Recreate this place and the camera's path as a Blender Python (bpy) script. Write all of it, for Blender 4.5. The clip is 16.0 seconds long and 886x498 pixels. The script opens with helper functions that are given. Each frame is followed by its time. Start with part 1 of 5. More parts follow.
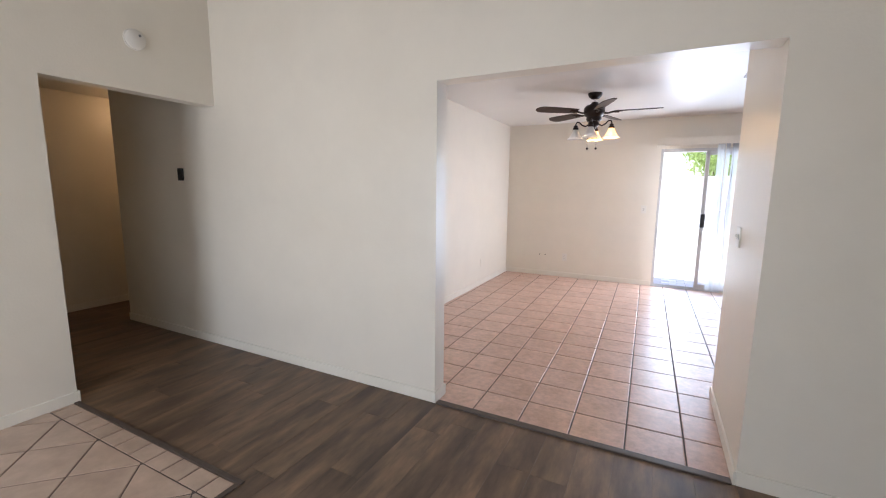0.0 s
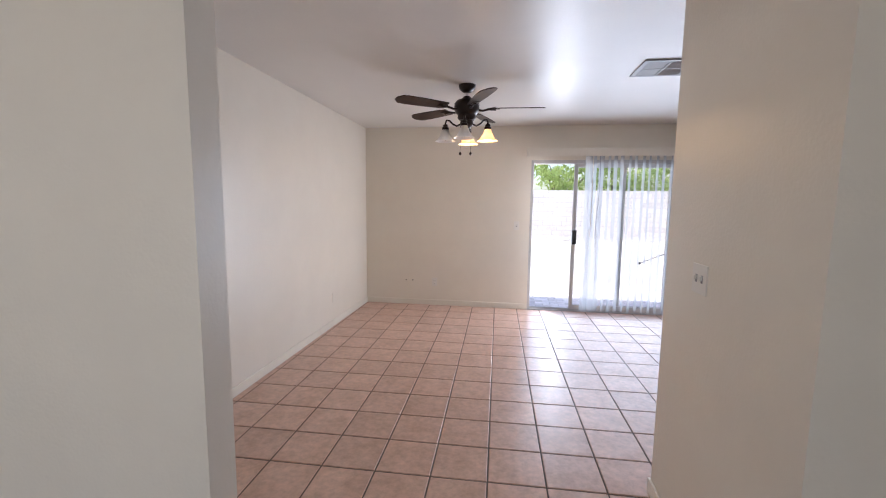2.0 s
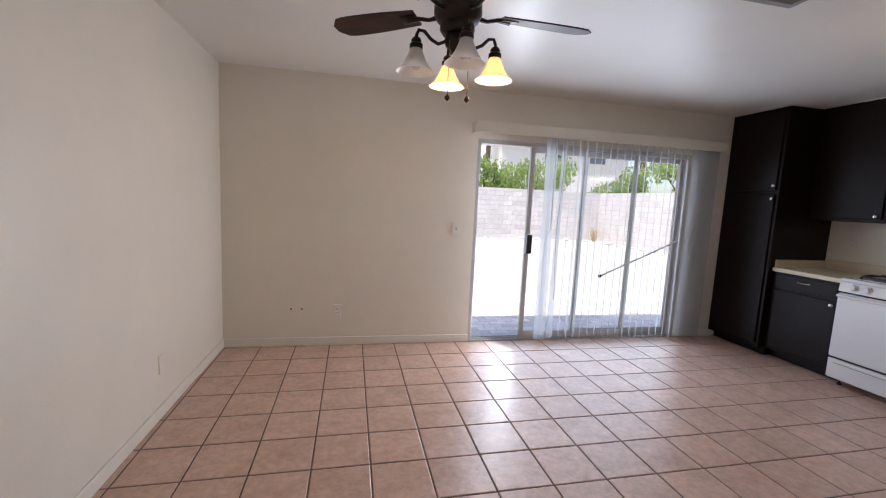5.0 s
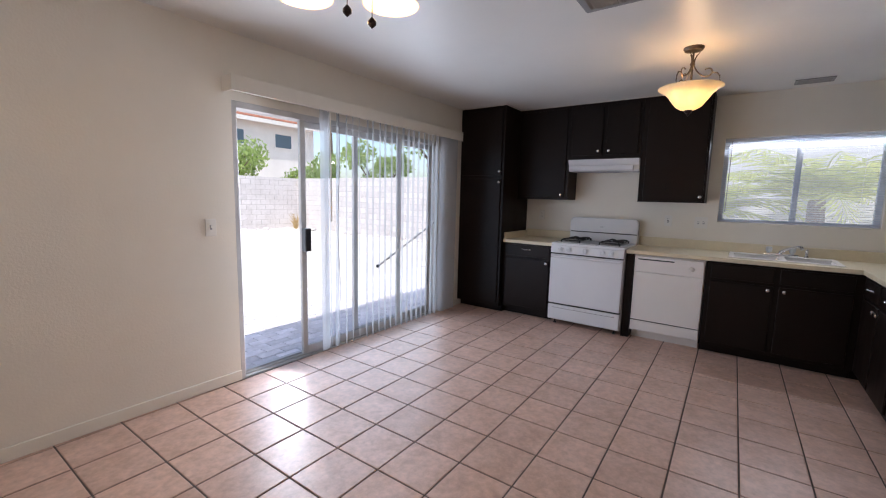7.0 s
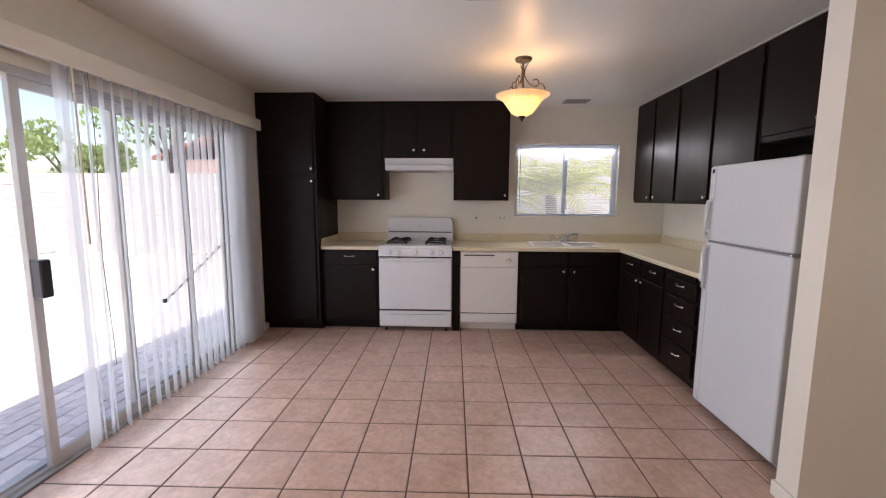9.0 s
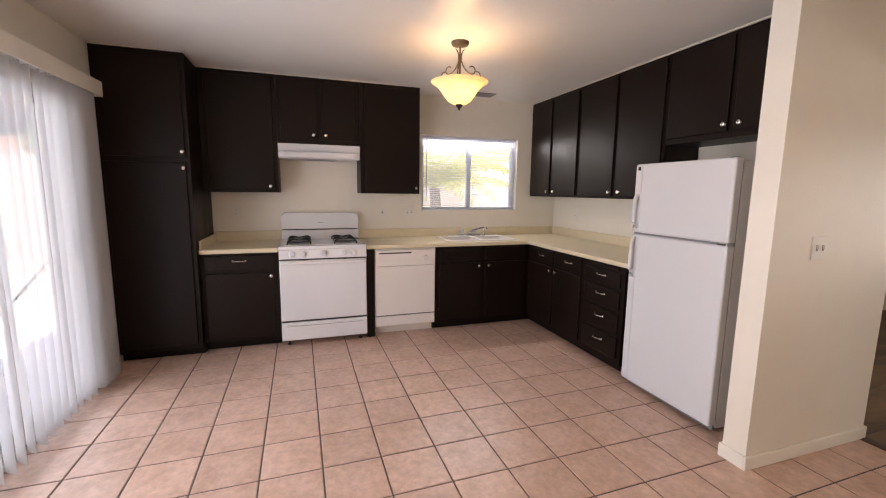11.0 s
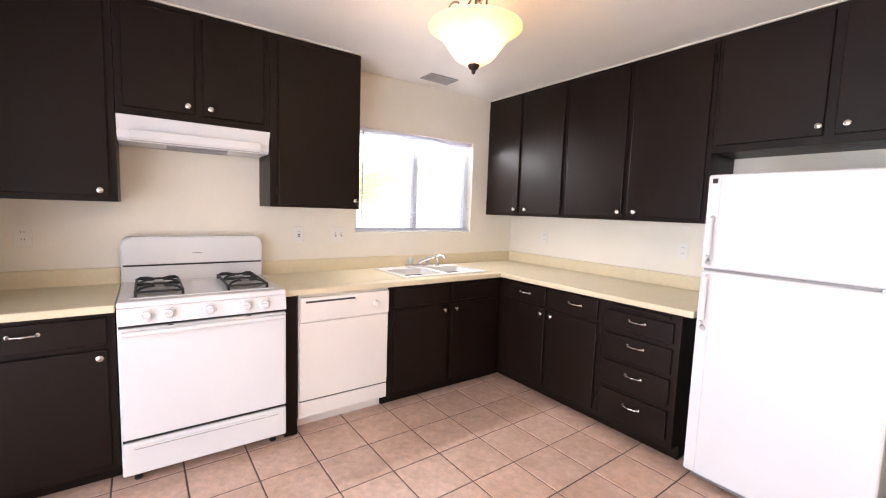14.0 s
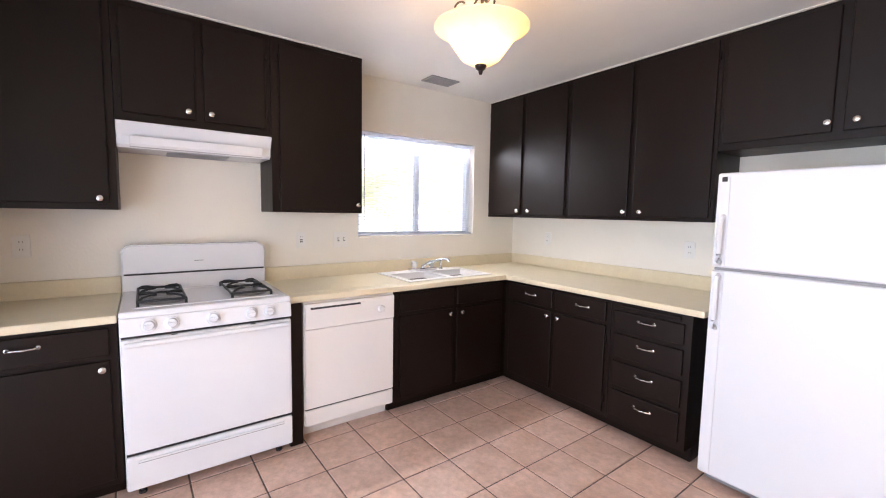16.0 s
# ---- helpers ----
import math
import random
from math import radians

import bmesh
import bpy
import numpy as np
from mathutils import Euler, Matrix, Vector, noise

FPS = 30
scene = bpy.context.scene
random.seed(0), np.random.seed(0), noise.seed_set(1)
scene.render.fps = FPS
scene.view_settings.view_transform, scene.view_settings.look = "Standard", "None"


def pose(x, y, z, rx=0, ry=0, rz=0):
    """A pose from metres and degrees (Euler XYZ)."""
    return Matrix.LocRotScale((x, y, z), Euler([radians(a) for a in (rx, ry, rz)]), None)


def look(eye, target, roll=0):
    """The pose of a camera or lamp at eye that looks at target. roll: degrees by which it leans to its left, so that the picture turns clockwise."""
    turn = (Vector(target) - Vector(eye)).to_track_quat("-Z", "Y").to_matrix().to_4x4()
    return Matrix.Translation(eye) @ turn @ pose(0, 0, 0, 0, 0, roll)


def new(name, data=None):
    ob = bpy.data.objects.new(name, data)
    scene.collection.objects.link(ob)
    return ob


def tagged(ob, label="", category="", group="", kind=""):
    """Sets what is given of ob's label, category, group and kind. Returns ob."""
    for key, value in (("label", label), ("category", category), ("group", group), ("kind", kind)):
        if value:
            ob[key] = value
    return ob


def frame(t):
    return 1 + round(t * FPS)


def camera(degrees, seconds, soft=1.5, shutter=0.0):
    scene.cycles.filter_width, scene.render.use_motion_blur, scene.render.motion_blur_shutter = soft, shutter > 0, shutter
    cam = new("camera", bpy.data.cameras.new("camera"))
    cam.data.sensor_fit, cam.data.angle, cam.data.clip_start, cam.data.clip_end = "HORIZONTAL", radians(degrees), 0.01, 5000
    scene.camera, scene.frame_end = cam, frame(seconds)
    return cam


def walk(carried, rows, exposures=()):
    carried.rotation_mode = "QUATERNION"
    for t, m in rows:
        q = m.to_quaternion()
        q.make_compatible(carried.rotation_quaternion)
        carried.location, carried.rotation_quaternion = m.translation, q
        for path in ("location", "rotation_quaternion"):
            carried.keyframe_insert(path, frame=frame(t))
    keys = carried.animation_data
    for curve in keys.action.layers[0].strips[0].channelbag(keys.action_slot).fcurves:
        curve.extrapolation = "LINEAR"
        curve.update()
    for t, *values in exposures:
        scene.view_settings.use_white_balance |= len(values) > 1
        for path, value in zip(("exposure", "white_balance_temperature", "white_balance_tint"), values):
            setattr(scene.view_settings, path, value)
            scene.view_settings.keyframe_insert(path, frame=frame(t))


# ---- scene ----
cam = camera(94.0, 16.0, soft=1.1)
PATH = [
    (0, (2.235, -6.813, 1.408), (1.337, -5.049, 1.119), 0.6),
    (0.5, (2.124, -6.598, 1.432), (1.57, -4.694, 1.172), 0.5),
    (1, (2.073, -6.344, 1.448), (1.715, -4.391, 1.214), 0.2),
    (1.5, (2.022, -5.986, 1.449), (1.751, -4.017, 1.224), 0.1),
    (2, (1.917, -5.628, 1.434), (1.631, -3.661, 1.21), 0.7),
    (2.5, (1.818, -5.296, 1.401), (1.433, -3.349, 1.151), 1.4),
    (3, (1.699, -4.99, 1.408), (1.19, -3.075, 1.138), 2.1),
    (5.5, (1.038, -3.589, 1.394), (1.806, -1.754, 1.18), 2.6),
    (6, (0.95, -3.301, 1.382), (2.052, -1.647, 1.158), 2.4),
    (6.5, (0.848, -3.092, 1.373), (2.242, -1.679, 1.132), 2.0),
    (7, (0.75, -2.892, 1.377), (2.363, -1.735, 1.127), 1.4),
    (7.5, (0.762, -2.665, 1.389), (2.539, -1.784, 1.127), 0.9),
    (8, (0.805, -2.463, 1.403), (2.698, -1.87, 1.146), 0.5),
    (8.5, (0.837, -2.235, 1.407), (2.792, -1.899, 1.151), 0.4),
    (9, (0.926, -2.05, 1.403), (2.909, -1.974, 1.158), 0.3),
    (9.5, (1.053, -1.869, 1.397), (3.031, -2.042, 1.158), 0.3),
    (10, (1.093, -1.676, 1.431), (3.042, -2.049, 1.18), 0.3),
    (12.5, (2.03, -1.397, 1.379), (3.854, -2.176, 1.117), 1.5),
    (13, (2.311, -1.422, 1.381), (4.12, -2.244, 1.154), 1.6),
    (13.5, (2.567, -1.408, 1.382), (4.292, -2.395, 1.163), 1.9),
    (14, (2.737, -1.352, 1.391), (4.354, -2.514, 1.204), 1.9),
    (14.5, (2.786, -1.375, 1.395), (4.273, -2.701, 1.225), 1.6),
    (15, (2.77, -1.386, 1.393), (4.151, -2.823, 1.226), 1.3),
    (15.5, (2.762, -1.371, 1.392), (4.212, -2.738, 1.22), 1.0),
    (16, (2.794, -1.327, 1.391), (4.404, -2.501, 1.217), 1.0),
]
walk(cam, [(t, look(e, g, r)) for t, e, g, r in PATH],
     exposures=[(0, 1.6, 6150, 11), (0.8, 1.6, 6150, 12), (1.5, 1.1, 6250, 13), (3, 1.12, 6250, 12), (5.5, 0.68, 6450, 12), (7, 0.74, 6250, 12), (8.5, 0.86, 6550, 14),
                (9.2, 1.0, 7200, 17), (10, 1.18, 8000, 20), (12.5, 1.85, 7150, 16), (13.5, 2.32, 7300, 17), (14.5, 2.2, 7100, 16), (16, 2.12, 6700, 15)])

# ---- world, sun ----
world = bpy.data.worlds.new("sky")
scene.world = world
world.use_nodes = True
wn = world.node_tree
sky = wn.nodes.new("ShaderNodeTexSky")
sky.sky_type = "NISHITA"
sky.sun_disc = False
sky.sun_elevation = radians(60)
sky.sun_rotation = radians(240)
sky.dust_density = 2.0
wn.links.new(sky.outputs[0], wn.nodes["Background"].inputs[0])
wn.nodes["Background"].inputs[1].default_value = 0.15

sun_data = bpy.data.lights.new("sun", "SUN")
sun_data.energy, sun_data.angle, sun_data.color = 2.25, radians(0.5), (1.0, 0.95, 0.88)
sun = new("sun", sun_data)
SE, SA = radians(60), radians(240)
sun_from = Vector((math.sin(SA) * math.cos(SE), math.cos(SA) * math.cos(SE), math.sin(SE)))
sun.matrix_world = look(sun_from * 40, (0, 0, 0))


def bulb_lamp(x, y, z, watts, size=0.03, colour=(1.0, 0.63, 0.33)):
    d = bpy.data.lights.new("bulb_light", "POINT")
    d.energy, d.shadow_soft_size, d.color = watts, size, colour
    ob = new("bulb_light", d)
    ob.location = (x, y, z)
    return ob


def opening_lamp(x, y, z, wide, high, watts, way, colour=(0.90, 0.95, 1.06), spread=150, drop=0.0):
    """An area lamp added at an opening, standing in for the sky's light there."""
    d = bpy.data.lights.new("sky_fill", "AREA")
    d.shape, d.size, d.size_y, d.energy, d.color = "RECTANGLE", wide, high, watts, colour
    d.spread = radians(spread)
    ob = new("sky_fill", d)
    ob.matrix_world = look((x, y, z), (x + way[0], y + way[1], z - drop))
    return ob


opening_lamp(3.45, 0.006, 1.0, 2.30, 1.90, 10.0, (0, -1), (0.80, 0.93, 1.12))
# second fill lamp, on the room side of the vanes
opening_lamp(3.45, -0.132, 1.0, 2.30, 1.90, 9.5, (0, -1), (0.78, 0.92, 1.15))
# narrow strip turned west, added to brighten the west wall
opening_lamp(2.62, -0.06, 1.0, 0.22, 1.85, 8.5, (-0.85, -0.5), spread=140)
# outside the pane, so it also lays a pale haze over the view
opening_lamp(5.945, -3.283, 1.605, 1.10, 0.76, 0.3, (-1, 0))
# added strip under the window head, aimed down at counter and sink
opening_lamp(5.825, -3.283, 1.955, 1.10, 0.05, 4.0, (-0.6, 0), drop=0.8)
opening_lamp(1.735, -8.335, 1.3, 1.70, 1.35, 5.0, (0, 1), (0.95, 0.96, 1.0))
opening_lamp(-0.34, -8.335, 1.02, 0.90, 2.0, 8.4, (0, 1), (0.93, 0.95, 1.0))


# ---- materials ----
def material(name, colour, rough=0.5, metal=0.0, spread=0.0, scale=6.0, bump=0.0, bump_scale=200.0,
             second=None, second_scale=1.5, per_object=0.0, spec=0.5, stretch=(1, 1, 1), rough_var=0.0, coat=0.0):
    """Base colour varied at two scales, with fine relief."""
    m = bpy.data.materials.new(name)
    m.use_nodes = True
    nt = m.node_tree
    n, l = nt.nodes, nt.links
    b = n["Principled BSDF"]
    b.inputs["Roughness"].default_value = rough
    b.inputs["Metallic"].default_value = metal
    b.inputs["Specular IOR Level"].default_value = spec
    b.inputs["Coat Weight"].default_value = coat
    b.inputs["Base Color"].default_value = (*colour, 1)
    tc = n.new("ShaderNodeTexCoord")
    mp = n.new("ShaderNodeMapping")
    mp.inputs["Scale"].default_value = stretch
    l.new(tc.outputs["Object"], mp.inputs["Vector"])
    vec = mp.outputs[0]
    if per_object:
        oi = n.new("ShaderNodeObjectInfo")
        sc = n.new("ShaderNodeVectorMath")
        sc.operation = "SCALE"
        sc.inputs[0].default_value = (17.3, 9.1, 23.7)
        l.new(oi.outputs["Random"], sc.inputs["Scale"])
        ad = n.new("ShaderNodeVectorMath")
        l.new(vec, ad.inputs[0])
        l.new(sc.outputs[0], ad.inputs[1])
        vec = ad.outputs[0]
    col = None
    if spread or second:
        big = n.new("ShaderNodeTexNoise")
        big.inputs["Scale"].default_value, big.inputs["Detail"].default_value = second_scale, 5
        l.new(vec, big.inputs["Vector"])
        mid = n.new("ShaderNodeTexNoise")
        mid.inputs["Scale"].default_value, mid.inputs["Detail"].default_value = scale, 6
        mid.inputs["Roughness"].default_value = 0.65
        l.new(vec, mid.inputs["Vector"])
        ramp = n.new("ShaderNodeValToRGB")
        ramp.color_ramp.elements[0].position, ramp.color_ramp.elements[1].position = 0.38, 0.66
        l.new(big.outputs[0], ramp.inputs[0])
        mx = n.new("ShaderNodeMix")
        mx.data_type = "RGBA"
        mx.inputs[6].default_value = (*colour, 1)
        mx.inputs[7].default_value = (*(second or [c * (1 - spread) for c in colour]), 1)
        l.new(ramp.outputs[0], mx.inputs[0])
        hs = n.new("ShaderNodeHueSaturation")
        l.new(mx.outputs[2], hs.inputs["Color"])
        mr = n.new("ShaderNodeMapRange")
        mr.inputs["From Min"].default_value, mr.inputs["From Max"].default_value = 0.3, 0.7
        mr.inputs["To Min"].default_value, mr.inputs["To Max"].default_value = 1 - spread, 1 + spread
        l.new(mid.outputs[0], mr.inputs[0])
        val = mr.outputs[0]
        if per_object:
            m2 = n.new("ShaderNodeMapRange")
            m2.inputs["To Min"].default_value, m2.inputs["To Max"].default_value = 1 - per_object, 1 + per_object
            l.new(oi.outputs["Random"], m2.inputs[0])
            mul = n.new("ShaderNodeMath")
            mul.operation = "MULTIPLY"
            l.new(val, mul.inputs[0])
            l.new(m2.outputs[0], mul.inputs[1])
            val = mul.outputs[0]
        l.new(val, hs.inputs["Value"])
        l.new(hs.outputs[0], b.inputs["Base Color"])
        if rough_var:
            rr = n.new("ShaderNodeMapRange")
            rr.inputs["From Min"].default_value, rr.inputs["From Max"].default_value = 0.3, 0.7
            rr.inputs["To Min"].default_value, rr.inputs["To Max"].default_value = rough - rough_var, rough + rough_var
            l.new(mid.outputs[0], rr.inputs[0])
            l.new(rr.outputs[0], b.inputs["Roughness"])
    if bump:
        nb = n.new("ShaderNodeTexNoise")
        nb.inputs["Scale"].default_value, nb.inputs["Detail"].default_value = bump_scale, 3
        l.new(vec, nb.inputs["Vector"])
        bp = n.new("ShaderNodeBump")
        bp.inputs["Strength"].default_value, bp.inputs["Distance"].default_value = bump, 0.004
        l.new(nb.outputs[0], bp.inputs["Height"])
        l.new(bp.outputs[0], b.inputs["Normal"])
    return m


def glass(name, tint=(1, 1, 1)):
    m = bpy.data.materials.new(name)
    m.use_nodes = True
    b = m.node_tree.nodes["Principled BSDF"]
    b.inputs["Base Color"].default_value = (*tint, 1)
    b.inputs["Transmission Weight"].default_value = 1.0
    b.inputs["Roughness"].default_value = 0.0
    b.inputs["IOR"].default_value = 1.45
    return m


def translucent(name, colour, through_share, sheer=0.0, rough=0.5, glow=0.0, glow_colour=(1, 1, 1), mottle=0.0):
    """A thin sheet that lets light through: diffuse and translucent, and in part sheer."""
    m = bpy.data.materials.new(name)
    m.use_nodes = True
    nt = m.node_tree
    n, l = nt.nodes, nt.links
    out = n["Material Output"]
    b = n["Principled BSDF"]
    b.inputs["Base Color"].default_value = (*colour, 1)
    b.inputs["Roughness"].default_value = rough
    if glow:
        b.inputs["Emission Color"].default_value = (*glow_colour, 1)
        b.inputs["Emission Strength"].default_value = glow
    t = n.new("ShaderNodeBsdfTranslucent")
    t.inputs[0].default_value = (*colour, 1)
    if mottle:
        tc = n.new("ShaderNodeTexCoord")
        no = n.new("ShaderNodeTexNoise")
        no.inputs["Scale"].default_value = 14
        no.inputs["Detail"].default_value = 4
        l.new(tc.outputs["Object"], no.inputs["Vector"])
        hs = n.new("ShaderNodeHueSaturation")
        hs.inputs["Color"].default_value = (*colour, 1)
        mr = n.new("ShaderNodeMapRange")
        mr.inputs["To Min"].default_value, mr.inputs["To Max"].default_value = 1 - mottle, 1 + mottle
        l.new(no.outputs[0], mr.inputs[0])
        l.new(mr.outputs[0], hs.inputs["Value"])
        l.new(hs.outputs[0], t.inputs[0])
        l.new(hs.outputs[0], b.inputs["Base Color"])
    mx = n.new("ShaderNodeMixShader")
    mx.inputs[0].default_value = through_share
    l.new(b.outputs[0], mx.inputs[1])
    l.new(t.outputs[0], mx.inputs[2])
    last = mx.outputs[0]
    if sheer:
        tr = n.new("ShaderNodeBsdfTransparent")
        m2 = n.new("ShaderNodeMixShader")
        m2.inputs[0].default_value = sheer
        l.new(last, m2.inputs[1])
        l.new(tr.outputs[0], m2.inputs[2])
        last = m2.outputs[0]
    l.new(last, out.inputs[0])
    return m


def emitter(name, colour, strength):
    m = bpy.data.materials.new(name)
    m.use_nodes = True
    b = m.node_tree.nodes["Principled BSDF"]
    b.inputs["Base Color"].default_value = (*colour, 1)
    b.inputs["Emission Color"].default_value = (*colour, 1)
    b.inputs["Emission Strength"].default_value = strength
    return m


def plank_material():
    m = material("vinyl_plank", (0.205, 0.131, 0.08), 0.45, spread=0.4, scale=6, second=(0.085, 0.054, 0.036), second_scale=2.2,
                 per_object=0.12, stretch=(3.2, 0.7, 1), bump=0.12, bump_scale=60, rough_var=0.08)
    return m


WALL = material("wall_paint", (0.82, 0.768, 0.672), 0.36, spread=0.025, scale=2.5, second=(0.795, 0.74, 0.64), second_scale=0.7, bump=0.22, bump_scale=75, rough_var=0.04)
CEIL = material("ceiling_paint", (0.745, 0.72, 0.68), 0.38, spread=0.03, scale=2.0, second=(0.725, 0.70, 0.655), second_scale=0.6, bump=0.2, bump_scale=70, rough_var=0.05)
TRIM = material("trim_paint", (0.84, 0.795, 0.705), 0.35, spread=0.03, scale=4, second=(0.80, 0.755, 0.66), second_scale=1.3, bump=0.05)
GROUT = material("grout", (0.13, 0.10, 0.085), 0.9, spread=0.2, scale=12, bump=0.3)
TILE = material("ceramic_tile", (0.63, 0.43, 0.345), 0.34, spread=0.17, scale=26, second=(0.54, 0.35, 0.265), second_scale=7, per_object=0.05, bump=0.04, bump_scale=18, rough_var=0.02)
ENTRY_TILE = material("entry_tile", (0.52, 0.39, 0.30), 0.35, spread=0.12, scale=10, second=(0.42, 0.31, 0.235), second_scale=4, per_object=0.08, bump=0.1, bump_scale=40)
PLANK = plank_material()
STRIP = material("transition_strip", (0.085, 0.06, 0.047), 0.5, spread=0.15, scale=20)
CAB = material("espresso_paint", (0.0096, 0.0046, 0.0028), 0.42, spread=0.18, scale=5, second=(0.0085, 0.0042, 0.0027), second_scale=1.4, spec=0.19, bump=0.05, bump_scale=90, rough_var=0.07, stretch=(1, 1, 0.3))
COUNTER = material("cream_laminate", (0.72, 0.625, 0.44), 0.36, spread=0.03, scale=60, second=(0.695, 0.60, 0.42), second_scale=14, bump=0.03)
ENAMEL = material("white_enamel", (0.71, 0.71, 0.73), 0.22, spread=0.015, scale=3, second=(0.78, 0.77, 0.76), second_scale=1, coat=0.2)
FRIDGE = material("white_fridge_skin", (0.67, 0.675, 0.695), 0.34, spread=0.015, scale=3, second=(0.655, 0.66, 0.68), second_scale=1, bump=0.1, bump_scale=260)
SINK = material("white_sink_enamel", (0.90, 0.875, 0.85), 0.3, spread=0.015, scale=3, second=(0.88, 0.85, 0.82), second_scale=1)
WINDOW_FRAME = material("window_frame_aluminium", (0.74, 0.80, 0.88), 0.4, spread=0.04, scale=6)
CLEAR = translucent("clear_acrylic", (0.80, 0.82, 0.84), 0.5, sheer=0.35, rough=0.12)
DWHITE = material("almond_white_plastic", (0.80, 0.755, 0.71), 0.3, spread=0.02, scale=4, second=(0.78, 0.73, 0.68), second_scale=1)
PLATE = material("ivory_plastic", (0.80, 0.77, 0.71), 0.35)
SLOT = material("dark_slot", (0.02, 0.018, 0.016), 0.6)
SEAM = material("grey_seam", (0.22, 0.22, 0.23), 0.5)
CHROME = material("chrome", (0.75, 0.75, 0.76), 0.14, metal=1.0)
NICKEL = material("brushed_nickel", (0.62, 0.60, 0.57), 0.26, metal=1.0)
IRON = material("cast_iron", (0.022, 0.022, 0.023), 0.55, spread=0.25, scale=40, bump=0.3)
ALU = material("mill_aluminium", (0.62, 0.61, 0.60), 0.42, metal=0.5, spread=0.08, scale=12, second=(0.55, 0.54, 0.53), second_scale=3)
BLACKPLASTIC = material("black_plastic", (0.018, 0.018, 0.02), 0.35)
BRONZE = material("oil_rubbed_bronze", (0.026, 0.014, 0.010), 0.36, metal=0.45, spread=0.25, scale=20)
PEWTER = material("antique_pewter", (0.16, 0.125, 0.09), 0.38, metal=0.8, spread=0.3, scale=30)
WALNUT = material("walnut_blade", (0.05, 0.022, 0.014), 0.36, spread=0.3, scale=14, second=(0.028, 0.013, 0.009), spec=0.3, second_scale=5, stretch=(1, 5, 1))
GLASS = glass("clear_glass")
VINYL = translucent("blind_vinyl", (0.76, 0.77, 0.79), 0.45, sheer=0.40, rough=0.4)
MINI = translucent("mini_blind_slat", (0.86, 0.88, 0.93), 0.55, rough=0.4)
SHADE_OFF = translucent("frosted_shade", (0.92, 0.90, 0.87), 0.5, rough=0.3, mottle=0.08)
SHADE_ON = translucent("lit_frosted_shade", (0.95, 0.80, 0.62), 0.4, rough=0.3, glow=0.22, glow_colour=(1.0, 0.50, 0.20), mottle=0.1)
BOWL = translucent("alabaster_bowl", (0.96, 0.85, 0.64), 0.5, rough=0.3, glow=0.12, glow_colour=(1.0, 0.64, 0.28), mottle=0.16)
BULB = emitter("bulb_glass", (1.0, 0.78, 0.48), 7)
BULB_OFF = material("unlit_bulb_glass", (0.75, 0.73, 0.70), 0.2)
VENTM = material("vent_enamel", (0.25, 0.245, 0.24), 0.45)
# dark colour for the shade inside the vents' ducts
VENT_SHADE = material("vent_throat_shade", (0.06, 0.06, 0.065), 0.7)
GROUND = material("dry_ground", (0.74, 0.705, 0.655), 0.95, spread=0.08, scale=3, second=(0.62, 0.58, 0.51), second_scale=0.5, bump=0.4, bump_scale=20)
PAVER = material("concrete_paver", (0.80, 0.77, 0.80), 0.85, spread=0.12, scale=14, second=(0.70, 0.67, 0.69), second_scale=3, per_object=0.15, bump=0.4, bump_scale=60)
BLOCK = material("concrete_block", (0.66, 0.625, 0.615), 0.9, spread=0.10, scale=10, second=(0.59, 0.555, 0.545), second_scale=2, per_object=0.10, bump=0.4, bump_scale=40)
MORTAR = material("mortar", (0.44, 0.41, 0.39), 0.95, spread=0.1)
STUCCO = material("pale_stucco", (0.80, 0.76, 0.72), 0.9, spread=0.06, scale=3, bump=0.4, bump_scale=30)
PINK = material("pink_stucco", (0.58, 0.36, 0.28), 0.9, spread=0.06, scale=3, bump=0.4, bump_scale=30)
CLAY = material("clay_tile", (0.42, 0.18, 0.11), 0.8, spread=0.25, scale=8, second=(0.34, 0.15, 0.10), second_scale=2)
STRAW = material("dry_straw", (0.50, 0.36, 0.16), 0.9, spread=0.2, scale=9)
BARK = material("bark", (0.16, 0.115, 0.08), 0.9, spread=0.3, scale=12, bump=0.6, bump_scale=30)
LEAF = translucent("leaf", (0.34, 0.44, 0.14), 0.4, mottle=0.35)
FROND = translucent("palm_frond", (0.42, 0.46, 0.13), 0.5, mottle=0.4)
WHITE_STUCCO = material("white_stucco", (0.50, 0.50, 0.53), 0.9, spread=0.05, scale=3, bump=0.4, bump_scale=30)
DARKGLASS = material("house_glass", (0.10, 0.14, 0.18), 0.1)

# ---- building helpers ----
ORIGIN = {}


def thing(name, at, label, category, group="", kind=""):
    ob = new(name)
    ob.empty_display_size = 0.1
    ob.location = at
    ORIGIN[ob] = Vector(at)
    return tagged(ob, label, category, group, kind)


def finish(bm, name, mat, smooth=False):
    bmesh.ops.recalc_face_normals(bm, faces=bm.faces)
    me = bpy.data.meshes.new(name)
    bm.to_mesh(me)
    bm.free()
    me.materials.append(mat)
    if smooth:
        me.shade_smooth()
        me.set_sharp_from_angle(angle=radians(40))
    return me


def part(name, bm, mat, parent, label="", smooth=False):
    """One mesh, drawn in world metres, as a part of a thing or of a part."""
    o = ORIGIN[parent]
    bmesh.ops.translate(bm, vec=-o, verts=bm.verts)
    ob = new(name, finish(bm, name, mat, smooth))
    ob.parent = parent
    ORIGIN[ob] = o
    return tagged(ob, label)


